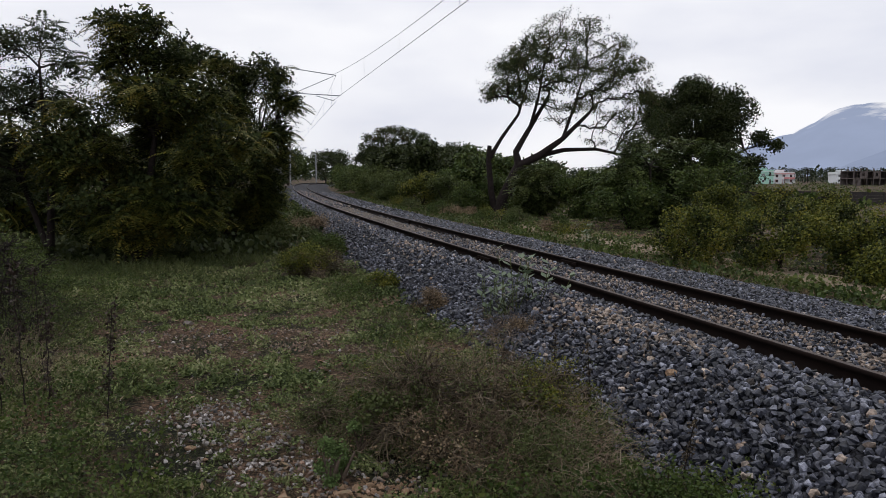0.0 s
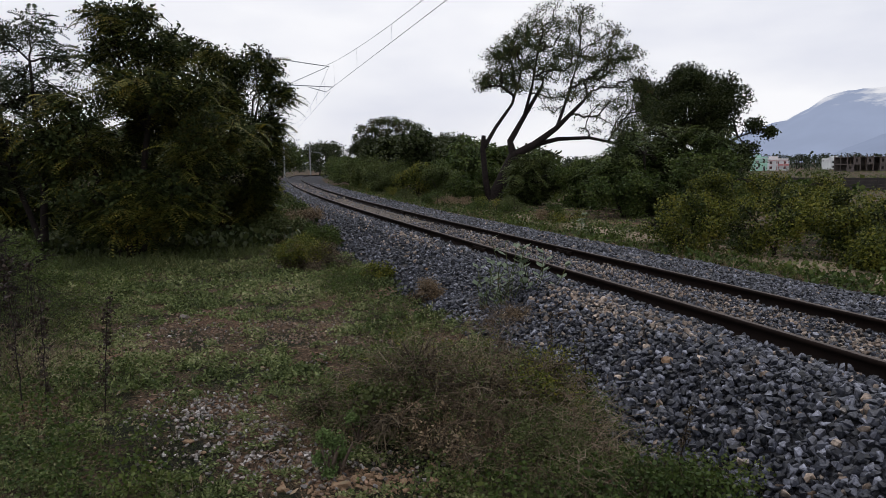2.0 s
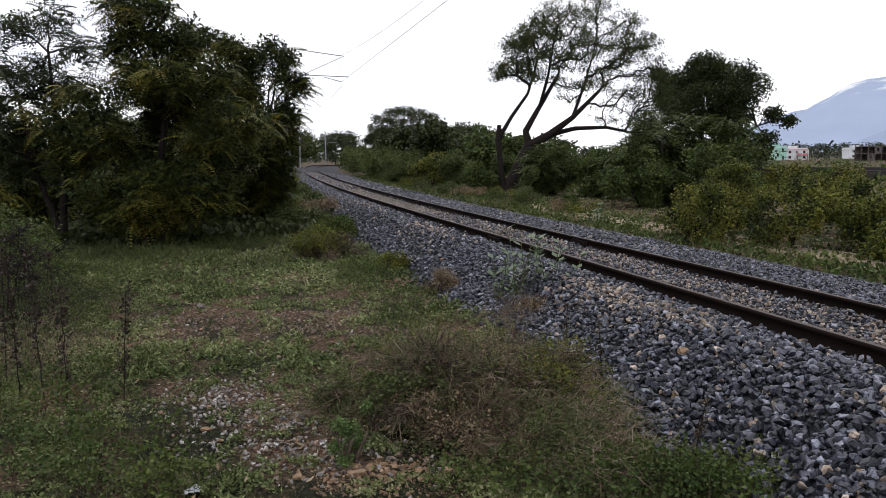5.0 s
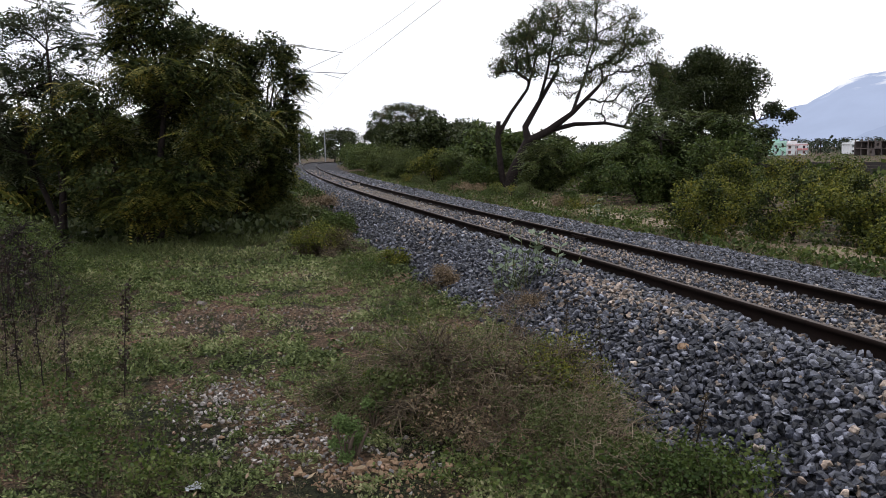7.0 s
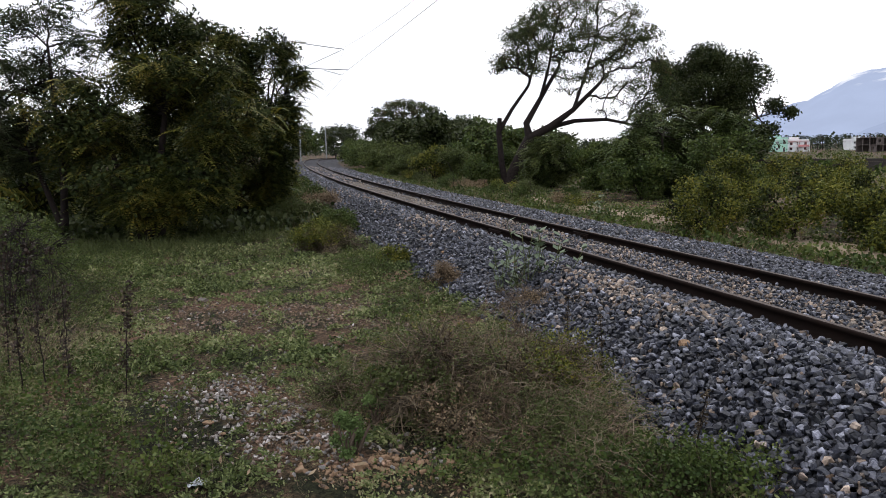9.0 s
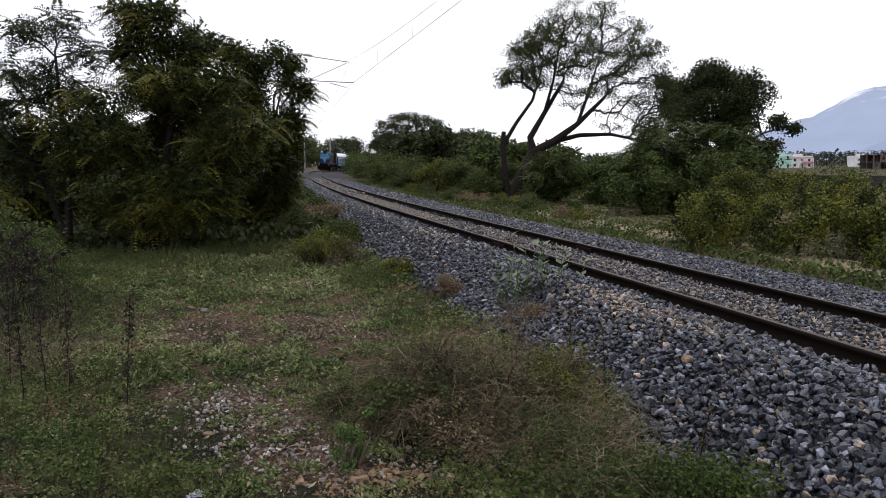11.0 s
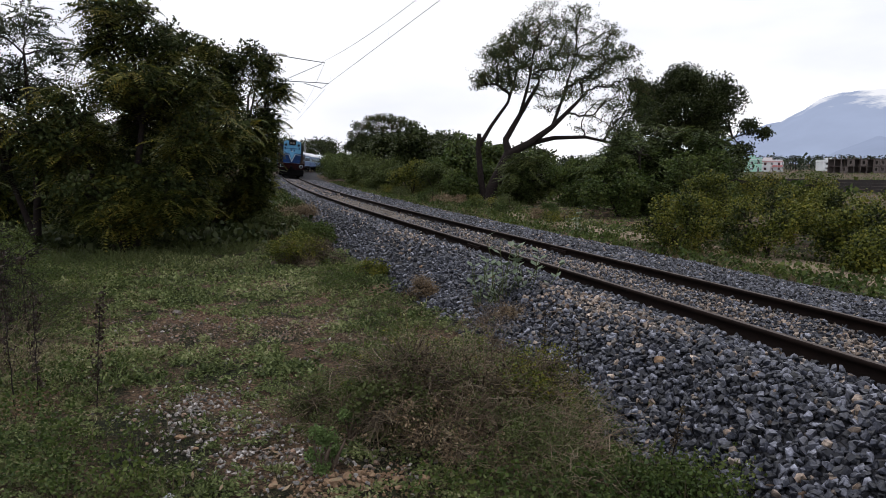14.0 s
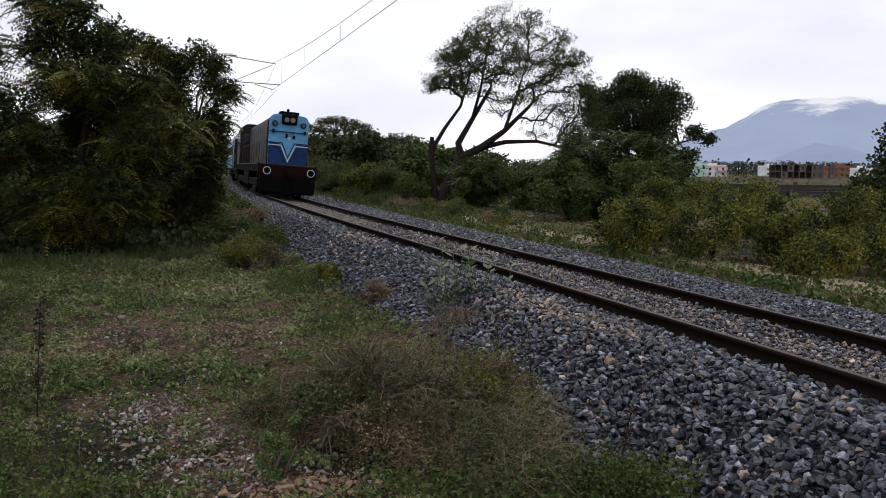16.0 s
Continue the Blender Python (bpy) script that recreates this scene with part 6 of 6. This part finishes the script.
def stalk_weed(x, y, h, seed, z=None, label="tall dark seed stalk standing among the weeds"):
    """A single upright stalk with whorls of dry seed heads."""
    g = np.random.RandomState(seed)
    th = tagged(new("seed_stalk"), label, "weed stalk", "seed stalks")
    th.location = (x, y, zg(x, y) if z is None else z)
    b = bent(g, (0, 0, -0.05), (g.normal(0, 0.04), g.normal(0, 0.04), h), 0.006, 0.003, 16, 0.004)
    v, f = tubes_np([b], 5)
    part_np("stem", v, f, M_BARK, th)
    pos, rr = [], []
    for q in b[4:]:
        if g.uniform() < 0.85:
            for _ in range(3):
                pos.append(q[:3] + g.normal(0, 0.008, 3))
                rr.append(g.uniform(0.045, 0.075) * (1.0 if z is None else 0.6))
    v, f = spread(BROAD[0], BROAD[1], np.array(pos), turns(g, len(pos), lean=1.0), np.array(rr))
    tagged(part_np("seed_spike", v, f, M_SEED if z is None else M_STRAW, th), kind="stuff")


for i, (x, y, h) in enumerate([(-3.77, 6.0, 1.3), (-3.56, 6.0, 1.3), (-3.36, 6.0, 0.95), (-2.87, 6.0, 0.95), (-4.2, 6.5, 1.35), (-4.3, 7.6, 1.1)]):
    stalk_weed(x, y, h, 90 + i)
for i, (x, y, z, h) in enumerate([(1.0, 6.4, -0.5, 0.7), (1.25, 5.9, -0.42, 0.55), (1.55, 4.55, -0.5, 0.45)]):
    stalk_weed(x, y, h, 110 + i, z, "thin dry stalk at the foot of the ballast")
for i, (x, y, h) in enumerate([(-0.76, 4.63, 0.44), (-0.62, 5.15, 0.46), (-0.70, 4.7, 0.34), (0.9, 5.2, 0.4)]):
    shrub(x, y, h, 0.10, M_NETTLE, SPRAY, 240, 0.045, "upright bright green nettle-like weed", 540 + i, twigs=2, k=5, low=0.5, gaps=0.0)


# ---- the train ----
def hood_profile(w, z0, z1, r):
    pts = [(-w, z0)]
    for i in range(7):
        a = math.pi - i * math.pi / 12
        pts.append((-w + r + r * math.cos(a), z1 - r + r * math.sin(a)))
    for i in range(7):
        a = math.pi / 2 - i * math.pi / 12
        pts.append((w - r + r * math.cos(a), z1 - r + r * math.sin(a)))
    return pts + [(w, z0)]


def bogie(parent, y, axles, wr):
    fr = part("bogie_frame", box_bm(-1.28, 1.28, y - axles[-1] - 0.7, y + axles[-1] + 0.7, 0.42, 0.78, 0.05), M_BLACK, parent)
    for a in sorted({*axles, *(-q for q in axles)}):
        for sx in (-0.873, 0.873):
            bm = cyl_bm((sx - 0.07, y + a, wr), (sx + 0.07, y + a, wr), wr, 20)
            cyl_bm((sx - 0.09 * (1 if sx > 0 else -1), y + a, wr), (sx - 0.12 * (1 if sx > 0 else -1), y + a, wr), wr + 0.03, 20, bm=bm)
            part("wheel", bm, M_BLACK, fr)
        part("axle", cyl_bm((-0.87, y + a, wr), (0.87, y + a, wr), 0.09, 10), M_BLACK, fr)


def locomotive():
    """Nose at y = 0, body towards +y; railhead at z = 0."""
    L = tagged(new("locomotive"), "blue diesel locomotive with a pale V stripe on its narrow hood", "locomotive")
    part("underframe", box_bm(-1.35, 1.35, 0.05, 16.6, 1.12, 1.46, 0.03), M_BLACK, L)
    part("deck", box_bm(-1.42, 1.42, 0.1, 16.6, 1.46, 1.52), M_RUST, L, "rusty walkway deck")
    part("buffer_beam", box_bm(-1.36, 1.36, -0.12, 0.05, 0.86, 1.5, 0.03), M_RED, L, "dull red buffer beam")
    hw, top = 0.90, 3.86
    part("hood", prism_bm(hood_profile(hw, 1.5, top - 0.04, 0.30), 1.15, 12.2), M_GREYPANEL, L, "grimy grey-blue hood")
    # open recess behind the nose: shallow, its shade put into the black colour
    part("hood_recess", prism_bm(hood_profile(hw - 0.05, 1.5, top - 0.07, 0.30), 0.45, 1.15), M_BLACK, L, "shallow recess behind the nose, its shade coloured black")
    nose = part("nose", prism_bm(hood_profile(hw + 0.01, 1.52, top, 0.30), 0.28, 0.45), M_LBLUE, L, "light blue nose plate")
    part("nose_lower_panel", box_bm(-hw - 0.015, hw + 0.015, 0.262, 0.30, 1.53, 2.52), M_DBLUE, nose, "dark blue lower panel")
    y = 0.25
    def plate(name, pts, mat, yy, thick=0.012, label=""):
        bm = bmesh.new()
        a = [bm.verts.new((px, yy, pz)) for px, pz in pts]
        b = [bm.verts.new((px, yy + thick, pz)) for px, pz in pts]
        k = len(pts)
        bm.faces.new(a); bm.faces.new(b[::-1])
        for i in range(k):
            bm.faces.new((a[i], b[i], b[(i + 1) % k], a[(i + 1) % k]))
        bmesh.ops.recalc_face_normals(bm, faces=bm.faces)
        part(name, bm, mat, nose, label)
    plate("nose_upper_panel", [(-0.42, 2.54), (0.42, 2.54), (0.34, 2.44), (0.0, 1.66), (-0.34, 2.44)], M_LBLUE, y - 0.004)
    for s in (-1, 1):
        plate("v_stripe", [(s * 0.0, 1.62), (s * 0.0, 1.73), (s * 0.31, 2.45), (s * 0.92, 2.45), (s * 0.92, 2.395), (s * 0.355, 2.395)], M_STRIPE, y - 0.018, 0.012, "pale V stripe")
        plate("edge_stripe", [(s * 0.0, 1.83), (s * 0.0, 1.93), (s * 0.27, 2.56), (s * 0.92, 2.56), (s * 0.92, 2.52), (s * 0.32, 2.52)], M_DBLUE, y - 0.012, 0.010, "thin dark blue stripe")
        ring = part("buffer", cyl_bm((s * 1.0, -0.12, 1.2), (s * 1.0, -0.62, 1.2), 0.11, 16), M_BLACK, L, "black buffer with a white ring")
        part("buffer_head", cyl_bm((s * 1.0, -0.62, 1.2), (s * 1.0, -0.68, 1.2), 0.18, 24), M_STRIPE, ring, "white-rimmed buffer head")
        part("buffer_face", cyl_bm((s * 1.0, -0.68, 1.2), (s * 1.0, -0.70, 1.2), 0.145, 24, 0.13), M_BLACK, ring)
        part("marker_lamp", cyl_bm((s * 0.66, 0.29, 3.42), (s * 0.66, 0.16, 3.42), 0.13, 16), M_BLACK, nose)
        part("lamp_lens", cyl_bm((s * 0.66, 0.16, 3.42), (s * 0.66, 0.145, 3.42), 0.09, 16), M_GLASS, nose)
        part("handrail", cyl_bm((s * 1.33, 0.1, 1.5), (s * 1.33, 0.1, 2.55), 0.018, 6), M_RUST, L)
        part("handrail", cyl_bm((s * 1.33, 0.1, 2.5), (s * 1.33, 11.8, 2.5), 0.018, 6), M_RUST, L)
        for k in range(1, 9):
            part("handrail_post", cyl_bm((s * 1.33, 0.1 + k * 1.45, 1.5), (s * 1.33, 0.1 + k * 1.45, 2.5), 0.018, 6), M_RUST, L)
        part("cowcatcher_side", box_bm(min(s * 0.2, s * 1.3), max(s * 0.2, s * 1.3), -0.2, 0.1, 0.22, 0.84, 0.04), M_BLACK, L)
        for k in range(9):
            part("hood_door", box_bm(min(s * hw, s * (hw + 0.02)), max(s * hw, s * (hw + 0.02)), 1.2 + k * 1.2, 2.3 + k * 1.2, 1.7, 3.3, 0.008), M_GREYPANEL, L)
        part("fuel_tank", box_bm(min(s * 0.3, s * 1.3), max(s * 0.3, s * 1.3), 6.4, 10.2, 0.35, 1.1, 0.06), M_BLACK, L)
        part("cab_window", box_bm(s * 0.98 - 0.25, s * 0.98 + 0.25, 12.17, 12.3, 2.75, 3.35, 0.02), M_GLASS, L)
        part("cab_side_window", box_bm(s * 1.46 - 0.02, s * 1.46 + 0.02, 12.7, 14.2, 2.6, 3.3), M_GLASS, L)
        part("nose_step", box_bm(s * 1.15 - 0.2, s * 1.15 + 0.2, -0.15, 0.25, 0.5, 0.55), M_BLACK, L)
    part("crossbar", cyl_bm((-0.9, 0.22, 3.06), (0.9, 0.22, 3.06), 0.025, 8), M_DBLUE, nose)
    for px, pz in ((-0.72, 3.06), (-0.1, 2.86), (0.24, 2.82), (0.75, 3.06)):
        part("latch", box_bm(px - 0.05, px + 0.05, 0.2, 0.3, pz - 0.07, pz + 0.1, 0.01), M_BLACK, nose)
    part("builder_plate", cyl_bm((0.02, 0.285, 2.76), (0.02, 0.262, 2.76), 0.08, 16), M_STRIPE, nose, "small pale plate")
    lamp = part("headlight_box", box_bm(-0.36, 0.36, 0.12, 0.6, 3.40, 3.92, 0.09), M_BLACK, nose, "dark twin headlight housing")
    for px in (-0.14, 0.14):
        part("headlight", cyl_bm((px, 0.13, 3.62), (px, 0.10, 3.62), 0.115, 20), M_LENS, lamp, "unlit headlight lens")
    part("horn_cover", box_bm(-0.44, 0.44, 0.3, 1.2, 3.86, 4.02, 0.04), M_BLACK, L)
    part("horn", cyl_bm((-0.1, 0.15, 4.06), (-0.1, 0.5, 4.04), 0.07, 10, 0.03), M_BLACK, L)
    for k in range(4):
        part("radiator_hatch", box_bm(-0.5, 0.5, 2.0 + k * 2.4, 3.6 + k * 2.4, top - 0.06, top + 0.1, 0.03), M_BLACK, L)
    part("cab", prism_bm(hood_profile(1.47, 1.5, 3.98, 0.55), 12.2, 14.7), M_GREYPANEL, L, "grimy dark driver's cab")
    part("short_hood", prism_bm(hood_profile(hw, 1.5, 3.7, 0.4), 14.7, 16.5), M_GREYPANEL, L)
    part("cowcatcher", box_bm(-1.25, 1.25, -0.12, 0.04, 0.16, 0.87, 0.03), M_BLACK, L)
    part("coupler", box_bm(-0.14, 0.14, -0.75, 0.0, 0.95, 1.2, 0.04), M_BLACK, L)
    part("brake_hose", cyl_bm((0.35, -0.15, 1.0), (0.38, -0.3, 0.5), 0.03, 8), M_BLACK, L)
    bogie(L, 3.7, (0, 1.9), 0.54)
    bogie(L, 13.0, (0, 1.9), 0.54)
    return L


def coach():
    C = tagged(new("coach"), "blue passenger coach with pale window band and silver roof", "railway coach", "coaches of the train")
    W, Ln = 1.62, 21.3
    part("underframe", box_bm(-1.4, 1.4, 0.2, Ln - 0.2, 0.95, 1.25), M_BLACK, C)
    part("body", box_bm(-W, W, 0, Ln, 1.2, 3.3, 0.03), M_COACHBLUE, C)
    roof = [(-W, 3.28), (-W + 0.02, 3.42), (-W + 0.25, 3.72), (-0.8, 3.95), (0, 4.03), (0.8, 3.95), (W - 0.25, 3.72), (W - 0.02, 3.42), (W, 3.28)]
    part("roof", prism_bm(roof, 0, Ln), M_ROOF, C, "silver grey curved roof")
    for s in (-1, 1):
        part("window_band", box_bm(min(s * W, s * (W + 0.012)), max(s * W, s * (W + 0.012)), 0.02, Ln - 0.02, 2.12, 2.98), M_PALEBLUE, C, "pale blue window band")
        for k in range(16):
            yy = 2.3 + k * 1.06
            w = part("window", box_bm(min(s * (W + 0.005), s * (W + 0.03)), max(s * (W + 0.005), s * (W + 0.03)), yy, yy + 0.72, 2.22, 2.86), M_GLASS, C)
            for q in range(3):
                part("window_bar", box_bm(min(s * (W + 0.03), s * (W + 0.045)), max(s * (W + 0.03), s * (W + 0.045)), yy, yy + 0.72, 2.36 + q * 0.16, 2.38 + q * 0.16), M_STEEL, w)
        for yy in (0.9, Ln - 1.7):
            part("door", box_bm(min(s * (W + 0.004), s * (W + 0.025)), max(s * (W + 0.004), s * (W + 0.025)), yy, yy + 0.8, 1.25, 3.2), M_DBLUE, C, "dark blue end door")
    for k in range(8):
        part("roof_vent", cyl_bm((0, 2 + k * 2.5, 4.0), (0, 2 + k * 2.5, 4.16), 0.2, 10, 0.15), M_ROOF, C)
    part("end_wall", box_bm(-W + 0.02, W - 0.02, -0.03, 0.01, 1.22, 3.28), M_GREYPANEL, C, "grimy dark end wall")
    part("gangway", box_bm(-0.7, 0.7, -0.35, 0.02, 1.3, 3.5, 0.03), M_BLACK, C)
    bogie(C, 3.2, (1.45,), 0.45)
    bogie(C, Ln - 3.2, (1.45,), 0.45)
    return C


loco = locomotive()
loco.scale = (1.03, 1.03, 1.03)
cars = [coach()]
for _ in range(5):
    cars.append(copy_thing(cars[0], Matrix.Identity(4)))


def car_pose(s, length):
    """A vehicle whose front is at arc s: it stands on its two bogies, leaning with the cant."""
    a, b = track_at(s + length * 0.18), track_at(s + length * 0.82)
    d = b - a
    yaw = math.degrees(math.atan2(-d[0], d[1]))
    c = (a + b) / 2 - d / np.linalg.norm(d) * length / 2
    return pose(c[0], c[1], c[2], 0, 0, yaw) @ pose(0, 0, 0, 0, tilt, 0)


def front_at(t):
    """Arc length of the locomotive's nose at t seconds."""
    return float(np.interp(t, [0, 11, 12, 13, 14, 15, 15.5, 16], [414, 150.5, 126.5, 102.2, 78.0, 54.0, 43.2, 32.6]))


def motions():
    times = [0.25 * i for i in range(65)]
    walk(loco, [(t, car_pose(front_at(t), 16.6)) for t in times])
    for k, c in enumerate(cars):
        walk(c, [(t, car_pose(front_at(t) + 17.4 + 21.9 * k, 21.3)) for t in times])


motions()
